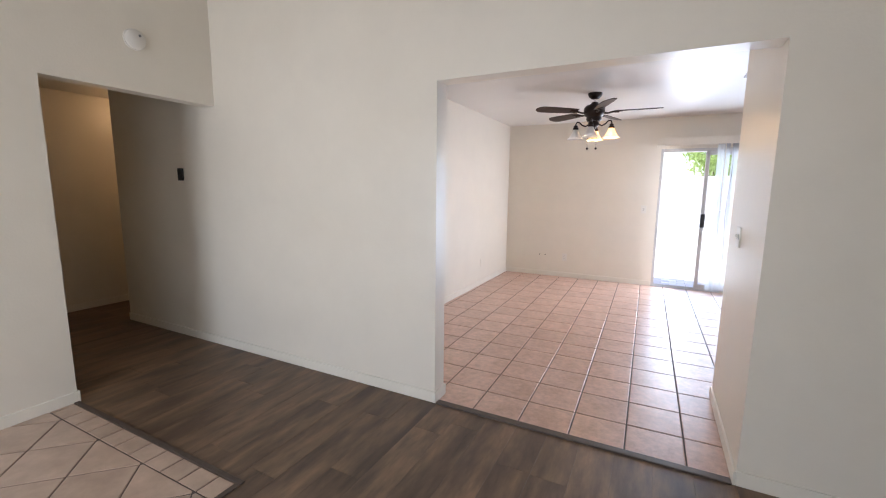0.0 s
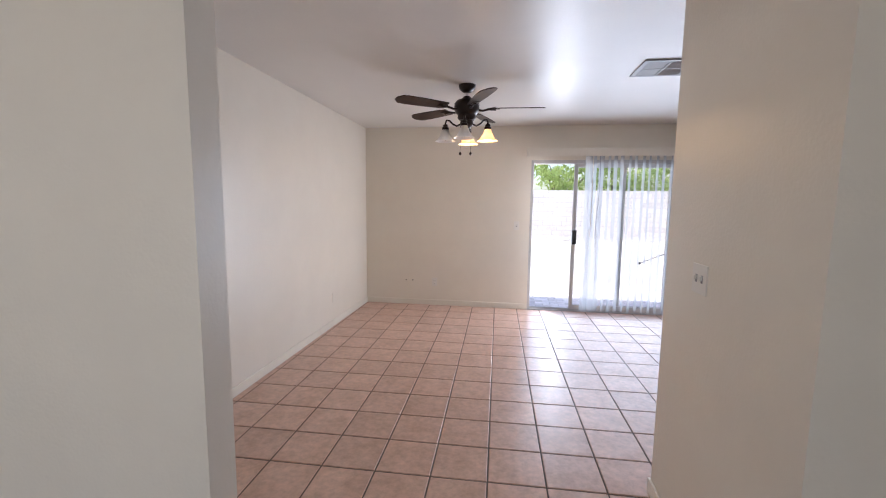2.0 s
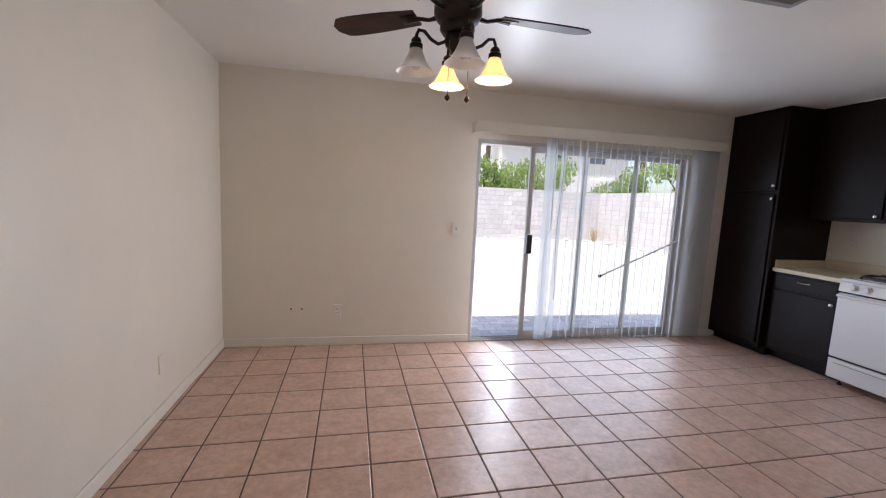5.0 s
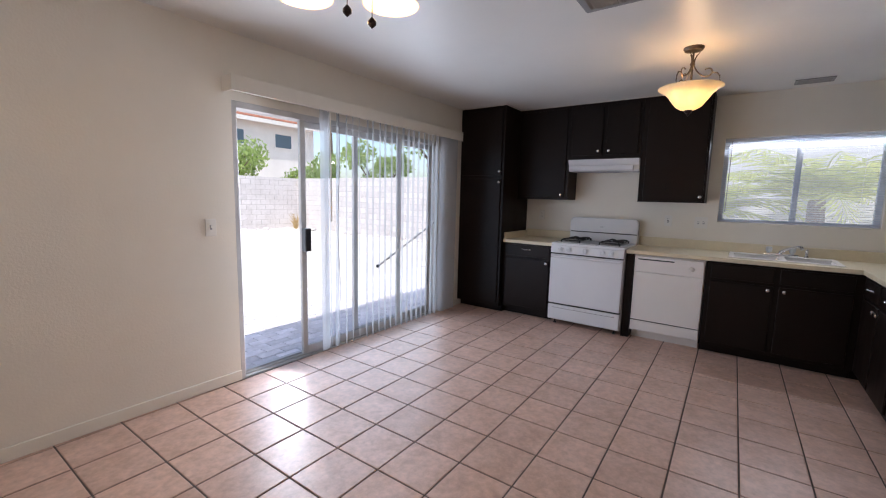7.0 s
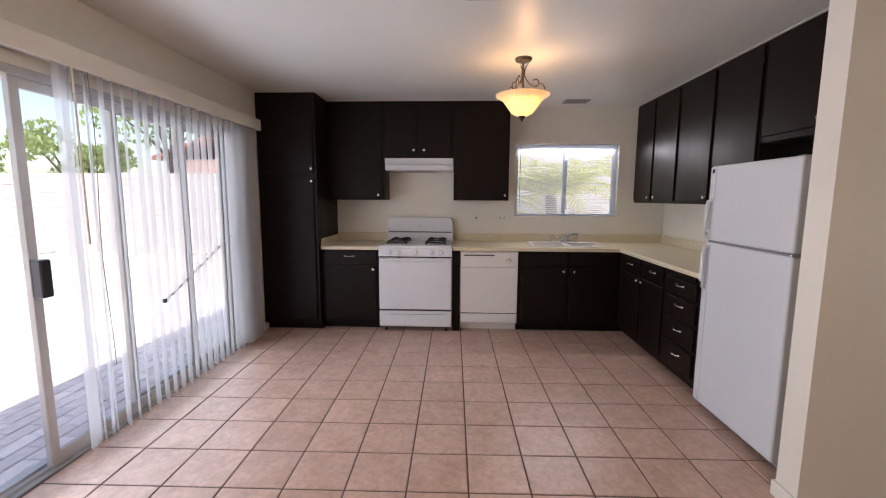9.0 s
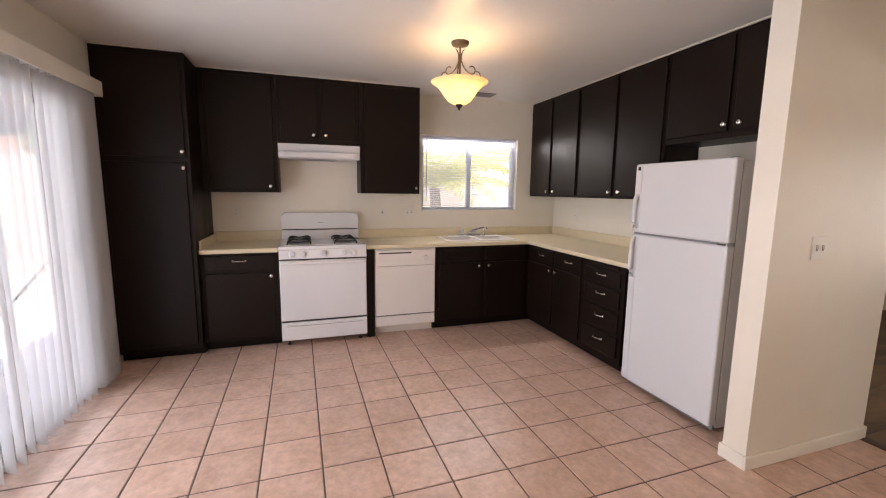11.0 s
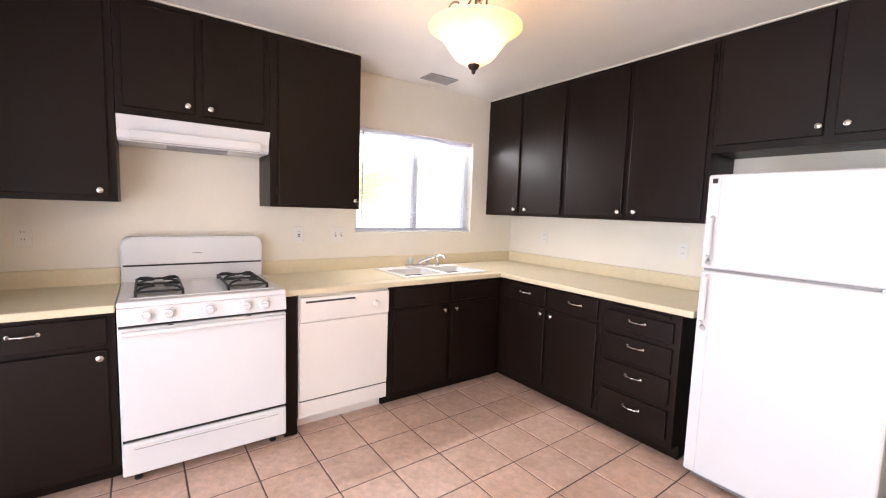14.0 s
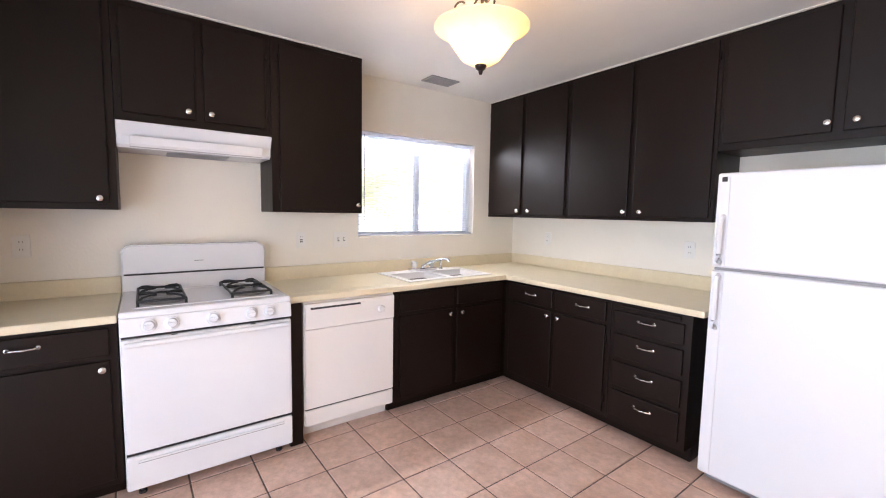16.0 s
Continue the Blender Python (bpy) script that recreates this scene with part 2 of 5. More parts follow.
def placed(name, me, parent, m, label=""):
    """One more part on a mesh that is already made, at the world pose m."""
    ob = new(name, me)
    ob.parent = parent
    ob.matrix_basis = Matrix.Translation(-ORIGIN[parent]) @ m
    ORIGIN[ob] = ORIGIN[parent]
    return tagged(ob, label)


def solid(name, bm, mat, label="", category="", kind="structure", smooth=False, group=""):
    """A top-level object of one mesh."""
    ob = new(name, finish(bm, name, mat, smooth))
    ORIGIN[ob] = Vector((0, 0, 0))
    return tagged(ob, label, category, group, kind)


def box(x0, x1, y0, y1, z0, z1, bevel=0.0, bm=None, seg=2):
    bm = bm or bmesh.new()
    x0, x1, y0, y1, z0, z1 = min(x0, x1), max(x0, x1), min(y0, y1), max(y0, y1), min(z0, z1), max(z0, z1)
    r = bmesh.ops.create_cube(bm, size=1)
    vs = r["verts"]
    for v in vs:
        v.co = ((x0 + x1) / 2 + v.co.x * (x1 - x0), (y0 + y1) / 2 + v.co.y * (y1 - y0), (z0 + z1) / 2 + v.co.z * (z1 - z0))
    if bevel:
        es = {e for v in vs for e in v.link_edges}
        bmesh.ops.bevel(bm, geom=list(es), offset=bevel, segments=seg, affect="EDGES", profile=0.5)
    return bm


def prism(pts, axis, a, b, bevel=0.0, bm=None):
    """A polygon of two coordinates, drawn out along an axis from a to b."""
    bm = bm or bmesh.new()
    def at(p, h):
        return {"x": (h, p[0], p[1]), "y": (p[0], h, p[1]), "z": (p[0], p[1], h)}[axis]
    lo = [bm.verts.new(at(p, a)) for p in pts]
    hi = [bm.verts.new(at(p, b)) for p in pts]
    k = len(pts)
    fs = [bm.faces.new(lo), bm.faces.new(hi)] + [bm.faces.new((lo[i], lo[(i + 1) % k], hi[(i + 1) % k], hi[i])) for i in range(k)]
    if bevel:
        es = {e for f in fs for e in f.edges}
        bmesh.ops.bevel(bm, geom=list(es), offset=bevel, segments=2, affect="EDGES", profile=0.5)
    return bm


def lathe(profile, at, seg=28, bm=None, turn=None):
    """A profile of (radius, height) turned round the z axis through at."""
    bm = bm or bmesh.new()
    rings = []
    m = Matrix.Translation(at) @ (turn or Matrix.Identity(4))
    for r, z in profile:
        if r < 1e-6:
            rings.append([bm.verts.new(m @ Vector((0, 0, z)))])
        else:
            rings.append([bm.verts.new(m @ Vector((r * math.cos(2 * math.pi * i / seg), r * math.sin(2 * math.pi * i / seg), z))) for i in range(seg)])
    for p, q in zip(rings, rings[1:]):
        for i in range(seg):
            j = (i + 1) % seg
            if len(p) == 1 and len(q) > 1:
                bm.faces.new((p[0], q[i], q[j]))
            elif len(q) == 1 and len(p) > 1:
                bm.faces.new((p[i], p[j], q[0]))
            elif len(p) > 1:
                bm.faces.new((p[i], p[j], q[j], q[i]))
    return bm


def tube(pts, radius, seg=8, bm=None):
    """A round rod along points; radius a number, or one a point."""
    bm = bm or bmesh.new()
    pts = [Vector(p) for p in pts]
    rs = radius if isinstance(radius, (list, tuple)) else [radius] * len(pts)
    rings = []
    for i, p in enumerate(pts):
        d = (pts[min(i + 1, len(pts) - 1)] - pts[max(i - 1, 0)]).normalized()
        a = d.cross(Vector((0, 0, 1)))
        a = a.normalized() if a.length > 0.05 else d.cross(Vector((0, 1, 0))).normalized()
        b = d.cross(a)
        rings.append([bm.verts.new(p + rs[i] * (math.cos(2 * math.pi * k / seg) * a + math.sin(2 * math.pi * k / seg) * b)) for k in range(seg)])
    for p, q in zip(rings, rings[1:]):
        for k in range(seg):
            bm.faces.new((p[k], p[(k + 1) % seg], q[(k + 1) % seg], q[k]))
    bm.faces.new(rings[0])
    bm.faces.new(rings[-1])
    return bm


def clip(poly, x0, x1, y0, y1):
    """A polygon cut to a rectangle."""
    for axis, lim, sign in ((0, x0, 1), (0, x1, -1), (1, y0, 1), (1, y1, -1)):
        out = []
        for i, p in enumerate(poly):
            q = poly[(i + 1) % len(poly)]
            a, b = sign * (p[axis] - lim), sign * (q[axis] - lim)
            if a >= 0:
                out.append(p)
            if a * b < 0:
                s = a / (a - b)
                out.append((p[0] + s * (q[0] - p[0]), p[1] + s * (q[1] - p[1])))
        poly = out
        if len(poly) < 3:
            return []
    return poly


def slab(poly, top, depth, chamfer, bm=None):
    """A flat piece with chamfered upper edges, as tiles and planks have."""
    bm = bm or bmesh.new()
    n = len(poly)
    area = sum(poly[i][0] * poly[(i + 1) % n][1] - poly[(i + 1) % n][0] * poly[i][1] for i in range(n))
    if area < 0:
        poly = poly[::-1]
    inner = []
    for i in range(n):
        p, c, q = Vector(poly[i - 1]), Vector(poly[i]), Vector(poly[(i + 1) % n])
        d1, d2 = (c - p).normalized(), (q - c).normalized()
        n1, n2 = Vector((-d1.y, d1.x)), Vector((-d2.y, d2.x))
        s = n1 + n2
        s = s / max(0.3, s.dot(n1)) if s.length > 1e-6 else n1
        inner.append(c + s * chamfer)
    a = [bm.verts.new((p.x, p.y, top)) for p in inner]
    b = [bm.verts.new((p[0], p[1], top - chamfer * 0.6)) for p in poly]
    c = [bm.verts.new((p[0], p[1], top - depth)) for p in poly]
    bm.faces.new(a)
    bm.faces.new(c[::-1])
    for r, s in ((a, b), (b, c)):
        for i in range(n):
            j = (i + 1) % n
            bm.faces.new((r[i], s[i], s[j], r[j]))
    return bm


def wall_x(name, x0, x1, y0, y1, z0, z1, holes=(), mat=None, label="cream painted drywall wall with fine orange-peel texture"):
    """A wall that runs along x, with holes (x0, x1, z0, z1) through it."""
    bm = bmesh.new()
    xs = sorted({x0, x1, *[h[0] for h in holes], *[h[1] for h in holes]})
    for a, b in zip(xs, xs[1:]):
        cuts = sorted((h[2], h[3]) for h in holes if h[0] <= a + 1e-6 and h[1] >= b - 1e-6)
        z = z0
        for c, d in cuts:
            if c > z + 1e-6:
                box(a, b, y0, y1, z, c, bm=bm)
            z = d
        if z < z1 - 1e-6:
            box(a, b, y0, y1, z, z1, bm=bm)
    bmesh.ops.remove_doubles(bm, verts=bm.verts, dist=1e-5)
    return solid(name, bm, mat or WALL, label, "wall")


def wall_y(name, x0, x1, y0, y1, z0, z1, holes=(), mat=None, label="cream painted drywall wall with fine orange-peel texture"):
    """A wall that runs along y, with holes (y0, y1, z0, z1) through it."""
    bm = bmesh.new()
    ys = sorted({y0, y1, *[h[0] for h in holes], *[h[1] for h in holes]})
    for a, b in zip(ys, ys[1:]):
        cuts = sorted((h[2], h[3]) for h in holes if h[0] <= a + 1e-6 and h[1] >= b - 1e-6)
        z = z0
        for c, d in cuts:
            if c > z + 1e-6:
                box(x0, x1, a, b, z, c, bm=bm)
            z = d
        if z < z1 - 1e-6:
            box(x0, x1, a, b, z, z1, bm=bm)
    bmesh.ops.remove_doubles(bm, verts=bm.verts, dist=1e-5)
    return solid(name, bm, mat or WALL, label, "wall")


# ---- the plan ----
EX, SY, LY = 5.81, -4.41, -4.537      # kitchen's east and south walls, living side of the south wall
OX0, OX1, OZ = 1.026, 2.682, 2.045    # opening between the rooms
PX0, PX1, PY = 2.682, 2.807, -3.572   # partition beside the refrigerator
DX0, DX1, DZ = 2.262, 4.645, 2.0      # sliding door
WY0, WY1, WZ0, WZ1 = -3.872, -2.695, 1.185, 2.022   # kitchen window
HX, HY = -1.04, -5.635                # wall with the hall opening, hall's south side
LSY, LEX = -8.32, 5.2                 # living room's south and east walls
CH, LCH = 2.44, 3.5

wall_x("wall_north", -0.14, 5.95, 0.0, 0.14, -0.1, CH, [(DX0, DX1, -0.1, DZ)])
wall_y("wall_east", EX, 5.95, -4.545, 0.0, -0.1, CH, [(WY0, WY1, WZ0, WZ1)])
wall_y("wall_west", -0.14, 0.0, SY, 0.0, -0.1, CH)
wall_x("wall_south", -2.64, LEX, LY, SY, -0.1, LCH, [(OX0, OX1, -0.1, OZ)])
wall_x("wall_south_east", LEX, 5.81, LY, SY, -0.1, CH + 0.2)
wall_y("wall_partition", PX0, PX1, SY, PY, -0.1, CH)
wall_y("wall_hall", HX - 0.12, HX, LSY, LY, -0.1, LCH, [(HY, LY, -0.1, 2.055)])
wall_x("wall_hall_south", -3.5, HX - 0.12, HY - 0.12, HY, -0.1, 2.4)
wall_y("wall_hall_end", -3.62, -3.5, HY - 0.12, -3.3, -0.1, 2.4)
wall_y("wall_hall_turn", -2.64, -2.52, SY, -3.3, -0.1, 2.4)
wall_x("wall_hall_far", -3.62, -2.52, -3.3, -3.18, -0.1, 2.4)
wall_x("wall_living_south", HX - 0.12, LEX + 0.12, LSY - 0.14, LSY, -0.1, LCH, [(-0.8, 0.12, -0.1, 2.05), (0.85, 2.62, 0.6, 2.0)])
wall_y("wall_living_east", LEX, LEX + 0.12, LSY, LY, -0.1, LCH)
solid("ceiling", box(-0.14, 5.95, -4.41, 0.14, CH, CH + 0.12), CEIL, "white painted textured kitchen ceiling", "ceiling")
solid("ceiling_living", box(HX - 0.12, LEX + 0.12, LSY - 0.14, SY, LCH, LCH + 0.12), CEIL, "white painted living room ceiling", "ceiling")
solid("ceiling_hall", box(-3.62, HX - 0.12, HY - 0.12, -4.545, 2.4, 2.5), CEIL, "white painted hall ceiling", "ceiling")
solid("ceiling_hall_turn", box(-3.62, -2.52, -4.545, -3.18, 2.4, 2.5), CEIL, "white painted hall ceiling", "ceiling")
solid("roof", box(-0.4, 6.35, -4.3, 0.25, 2.60, 2.72), STUCCO, "flat roof slab with eaves over the patio", "roof")


def baseboard(x0, x1, y0, y1):
    """A board along a wall; the thin side is its thickness."""
    return solid("baseboard", box(x0, x1, y0, y1, 0.0, 0.075, 0.004), TRIM, "cream painted wooden baseboard along the wall", "baseboard")


BT = 0.013
baseboard(0.0, DX0, -BT, 0.0)
baseboard(DX1, 5.10, -BT, 0.0)
baseboard(0.0, BT, SY, -BT)
baseboard(BT, OX0, SY, SY + BT)
baseboard(-2.64, OX0 + BT, LY - BT, LY)
baseboard(OX0, OX0 + BT, LY, SY + BT)
baseboard(PX0 - BT, PX0, LY - BT, PY + BT)
baseboard(PX0, PX1 + BT, PY, PY + BT)
baseboard(PX1, PX1 + BT, SY + BT, PY)
baseboard(PX1 + BT, 3.76, SY, SY + BT)
baseboard(PX0, LEX, LY - BT, LY)
baseboard(HX, HX + BT, LSY, HY)
baseboard(HX - 0.12, HX + BT, HY, HY + BT)
baseboard(-3.5, -3.5 + BT, HY, -3.3)
baseboard(0.2, LEX, LSY, LSY + BT)

# ---- sliding door ----
def sliding_door():
    d = thing("door_1", (DX0, 0.05, 0), "aluminium sliding glass patio door, left panel slid partly open", "sliding door", kind="structure")
    bm = box(DX0, DX0 + 0.035, 0.0, 0.13, 0.0, DZ, 0.003)
    part("jamb", bm, ALU, d)
    part("jamb", box(DX1 - 0.035, DX1, 0.0, 0.13, 0.0, DZ, 0.003), ALU, d)
    part("head", box(DX0 + 0.035, DX1 - 0.035, 0.0, 0.13, DZ - 0.045, DZ, 0.003), ALU, d)
    bm = box(DX0, DX1, 0.0, 0.15, -0.012, 0.008, 0.002)
    for y in (0.035, 0.085):
        box(DX0 + 0.035, DX1 - 0.035, y - 0.003, y + 0.003, 0.008, 0.022, bm=bm)
    part("track", bm, ALU, d)

    def panel(x0, x1, y, label):
        z0, z1, w = 0.02, DZ - 0.045, 0.048
        p = part("panel_frame", box(x0, x0 + w, y - 0.016, y + 0.016, z0, z1, 0.004), ALU, d, label)
        part("stile", box(x1 - w, x1, y - 0.016, y + 0.016, z0, z1, 0.004), ALU, p)
        part("rail", box(x0 + w, x1 - w, y - 0.014, y + 0.014, z1 - 0.05, z1, 0.003), ALU, p)
        part("rail", box(x0 + w, x1 - w, y - 0.014, y + 0.014, z0, z0 + 0.065, 0.003), ALU, p)
        g = part("pane", box(x0 + w, x1 - w, y - 0.003, y + 0.003, z0 + 0.065, z1 - 0.05), GLASS, p)
        g.visible_shadow = False
        return p

    s = panel(2.815, 4.035, 0.035, "aluminium framed sliding panel")
    panel(3.425, DX1 - 0.036, 0.085, "aluminium framed fixed panel")
    bm = box(2.812, 2.868, -0.040, 0.019, 0.905, 1.095, 0.009)
    part("handle", bm, BLACKPLASTIC, s, "black plastic pull handle")
    return d


sliding_door()

bar = thing("security_bar", (4.60, 0.0, 1.09), "thin aluminium security bar leaning across the patio door", "security bar")
part("rod", tube([(3.676, -0.004, 0.68), (4.605, -0.004, 1.088)], 0.009, 10), ALU, bar, smooth=True)
part("bracket", box(4.585, 4.625, -0.02, 0.0, 1.06, 1.12, 0.004), ALU, bar)
part("end_cap", box(3.655, 3.69, -0.016, 0.006, 0.665, 0.695, 0.004), BLACKPLASTIC, bar)


def vertical_blind():
    v = thing("vertical_blind", (3.6, -0.06, 2.04), "white sheer vertical blind over the patio door, drawn half open", "blind")
    bm = box(2.20, 4.96, -0.128, -0.120, 2.038, 2.140, 0.002)
    box(2.20, 2.208, -0.120, 0.0, 2.038, 2.140, 0.002, bm=bm)
    box(4.952, 4.96, -0.120, 0.0, 2.038, 2.140, 0.002, bm=bm)
    box(2.208, 4.952, -0.120, 0.0, 2.130, 2.139, 0.001, bm=bm)
    part("valance", bm, TRIM, v, "cream vinyl valance box")
    part("headrail", box(2.25, 4.94, -0.080, -0.038, 2.055, 2.085, 0.003), ALU, v)

    def vane(bottom):
        bm = bmesh.new()
        n, w = 6, 0.089
        cols = []
        for i in range(n + 1):
            u = -0.5 + i / n
            cols.append((u * w, 0.006 * (1 - (2 * u) ** 2)))
        lo = [[bm.verts.new((x, y, z)) for x, y in cols] for z in (bottom, 1.0, 2.05)]
        for a, b in zip(lo, lo[1:]):
            for i in range(n):
                bm.faces.new((a[i], a[i + 1], b[i + 1], b[i]))
        return finish(bm, "vane", VINYL, True)

    meshes = [vane(0.022), vane(0.03), vane(0.026)]
    rnd = random.Random(4)
    i, x = 0, 3.055
    while x < 4.90:
        step = 0.083 if x < 4.60 else 0.032
        a = 51 + rnd.uniform(-7, 7) if x < 4.60 else 84 + rnd.uniform(-4, 4)
        placed("vane", meshes[i % 3], v, pose(x, -0.058, 0, rnd.uniform(-0.25, 0.25), rnd.uniform(-0.15, 0.15), a))
        x += step
        i += 1
    placed("vane", meshes[1], v, pose(2.985, -0.066, 0, 0, -0.2, 8))
    placed("vane", meshes[0], v, pose(3.015, -0.05, 0, 0, 0.2, 24))
    placed("vane", meshes[2], v, pose(3.10, -0.064, 0, 0.4, 0.9, 33))
    part("wand", tube([(3.02, -0.10, 2.05), (3.025, -0.10, 1.15)], 0.005, 8), TRIM, v)
    pts = [(3.10 + 0.012 * math.sin(k * 0.5), -0.105, 2.05 - k * 0.1) for k in range(17)]
    part("cord", tube(pts, 0.0022, 6), SEAM, v)
    return v


vertical_blind()


# ---- kitchen window ----
def kitchen_window():
    w = thing("window_1", (EX, -3.28, WZ0), "white framed sliding kitchen window above the sink", "window", kind="structure")
    fx0, fx1 = 5.875, 5.935
    part("frame", box(fx0, fx1, WY0, WY0 + 0.04, WZ0, WZ1, 0.003), WINDOW_FRAME, w)
    part("frame", box(fx0, fx1, WY1 - 0.04, WY1, WZ0, WZ1, 0.003), WINDOW_FRAME, w)
    part("frame", box(fx0, fx1, WY0 + 0.04, WY1 - 0.04, WZ1 - 0.04, WZ1, 0.003), WINDOW_FRAME, w)
    part("frame", box(fx0, fx1, WY0 + 0.04, WY1 - 0.04, WZ0, WZ0 + 0.04, 0.003), WINDOW_FRAME, w)
    mid = (WY0 + WY1) / 2
    part("meeting_stile", box(fx0, fx1 - 0.01, mid - 0.022, mid + 0.022, WZ0 + 0.04, WZ1 - 0.04, 0.003), WINDOW_FRAME, w)
    for a, b in ((WY0 + 0.04, mid - 0.022), (mid + 0.022, WY1 - 0.04)):
        g = part("pane", box(5.902, 5.907, a, b, WZ0 + 0.04, WZ1 - 0.04), GLASS, w)
        g.visible_shadow = False
    part("window_sill", box(5.803, 5.875, WY0 + 0.001, WY1 - 0.001, WZ0, WZ0 + 0.012, 0.004), TRIM, w)


kitchen_window()


def mini_blind(name, axis, at, a, b, z0, z1, pitch, label, tilt=4):
    """A horizontal blind in a reveal; axis is the way its slats run."""
    t = thing(name, (at, (a + b) / 2, z1) if axis == "y" else ((a + b) / 2, at, z1), label, "blind")
    def bar(z, h, d):
        return box(at - d, at + d, a, b, z, z + h, 0.002) if axis == "y" else box(a, b, at - d, at + d, z, z + h, 0.002)
    part("headrail", bar(z1 - 0.028, 0.026, 0.014), MINI, t)
    part("bottom_rail", bar(z0, 0.012, 0.012), MINI, t)
    bm = bmesh.new()
    L, n = b - a, 4
    rows = [[bm.verts.new((x, -0.0125 + 0.025 * i / n, 0.0018 * (1 - (2 * i / n - 1) ** 2))) for i in range(n + 1)] for x in (-L / 2, L / 2)]
    for i in range(n):
        bm.faces.new((rows[0][i], rows[0][i + 1], rows[1][i + 1], rows[1][i]))
    me = finish(bm, "slat", MINI, True)
    z = z0 + 0.022
    while z < z1 - 0.032:
        m = pose(at, (a + b) / 2, z, 0, 0, 90) if axis == "y" else pose((a + b) / 2, at, z)
        placed("slat", me, t, m @ pose(0, 0, 0, tilt, 0, 0))
        z += pitch
    for s in (0.12, 0.5, 0.88):
        p = a + L * s
        c = (at - 0.014, p) if axis == "y" else (p, at - 0.014)
        part("lift_cord" if s == 0.5 else "ladder_cord", tube([(*c, z0), (*c, z1 - 0.01)], 0.0012, 5), MINI, t)
    return t


mini_blind("mini_blind", "y", 5.838, WY0 + 0.008, WY1 - 0.008, WZ0 + 0.016, WZ1 - 0.004, 0.0215, "white aluminium mini blind with open slats in the kitchen window", tilt=-8)


wand = thing("blind_wand", (5.815, WY1 - 0.06, WZ1 - 0.03), "thin clear tilt wand hanging beside the mini blind", "wand")
part("rod", tube([(5.815, WY1 - 0.06, WZ1 - 0.03), (5.813, WY1 - 0.055, 1.30)], 0.0035, 8), SEAM, wand)


def living_window():
    w = thing("window_2", (1.73, LSY, 0.6), "white gridded living room window", "window", kind="structure")
    x0, x1, z0, z1, y0, y1 = 0.85, 2.62, 0.6, 2.0, LSY - 0.10, LSY - 0.05
    part("frame", box(x0, x0 + 0.05, y0, y1, z0, z1, 0.003), TRIM, w)
    part("frame", box(x1 - 0.05, x1, y0, y1, z0, z1, 0.003), TRIM, w)
    part("frame", box(x0 + 0.05, x1 - 0.05, y0, y1, z0, z0 + 0.05, 0.003), TRIM, w)
    part("frame", box(x0 + 0.05, x1 - 0.05, y0, y1, z1 - 0.05, z1, 0.003), TRIM, w)
    for i in range(1, 5):
        z = z0 + 0.05 + 1.3 * i / 5
        part("muntin", box(x0 + 0.05, x1 - 0.05, y0 + 0.016, y1 - 0.012, z - 0.011, z + 0.011, 0.002), TRIM, w)
    for i in range(1, 3):
        x = x0 + 0.05 + (x1 - x0 - 0.1) * i / 3
        part("muntin", box(x - 0.011, x + 0.011, y0 + 0.014, y1 - 0.014, z0 + 0.05, z1 - 0.05, 0.002), TRIM, w)
    g = part("pane", box(x0 + 0.05, x1 - 0.05, y0 + 0.01, y0 + 0.014, z0 + 0.05, z1 - 0.05), GLASS, w)
    g.visible_shadow = False
    part("window_sill", box(x0 - 0.03, x1 + 0.03, LSY - 0.05, LSY + 0.03, z0 - 0.022, z0, 0.004), TRIM, w)


living_window()


# ---- kitchen cabinets ----
def knob_mesh():
    return finish(lathe([(0.0, 0.026), (0.009, 0.0255), (0.0145, 0.022), (0.0155, 0.018), (0.013, 0.014), (0.006, 0.010), (0.0055, 0.004), (0.009, 0.002), (0.009, 0.0)], (0, 0, 0), 18), "knob", NICKEL, True)


def pull_mesh():
    bm = bmesh.new()
    pts, rs = [], []
    for i in range(13):
        u = -1 + i / 6
        pts.append((u * 0.048, 0, 0.024 * (1 - u * u) ** 0.5 + 0.003 * math.cos(u * 9) if abs(u) < 0.999 else 0.0))
        rs.append(0.0035 + 0.002 * abs(u) + 0.0012 * math.cos(u * 6))
    tube(pts, rs, 8, bm)
    for s in (-0.048, 0.048):
        lathe([(0.009, 0.0), (0.009, 0.003), (0.005, 0.006), (0.0, 0.006)], (s, 0, 0), 12, bm)
    return finish(bm, "pull_handle", NICKEL, True)


KNOB, PULL = knob_mesh(), pull_mesh()


class Run:
    """Where a run of cabinets stands: the way along it and out of it."""
    def __init__(self, facing):
        self.facing = facing

    def box(self, a, b, front, back, z0, z1, bevel=0.0):
        if self.facing == "west":
            return box(front, back, a, b, z0, z1, bevel)
        return box(a, b, front, back, z0, z1, bevel)

    def out(self, front, d):
        return front - d if self.facing == "west" else front + d

    def spot(self, along, front, z):
        """A pose whose z axis points out of the front."""
        if self.facing == "west":
            return pose(front, along, z, 0, -90, 0) @ pose(0, 0, 0, 0, 0, 90)
        return pose(along, front, z, -90, 0, 0)


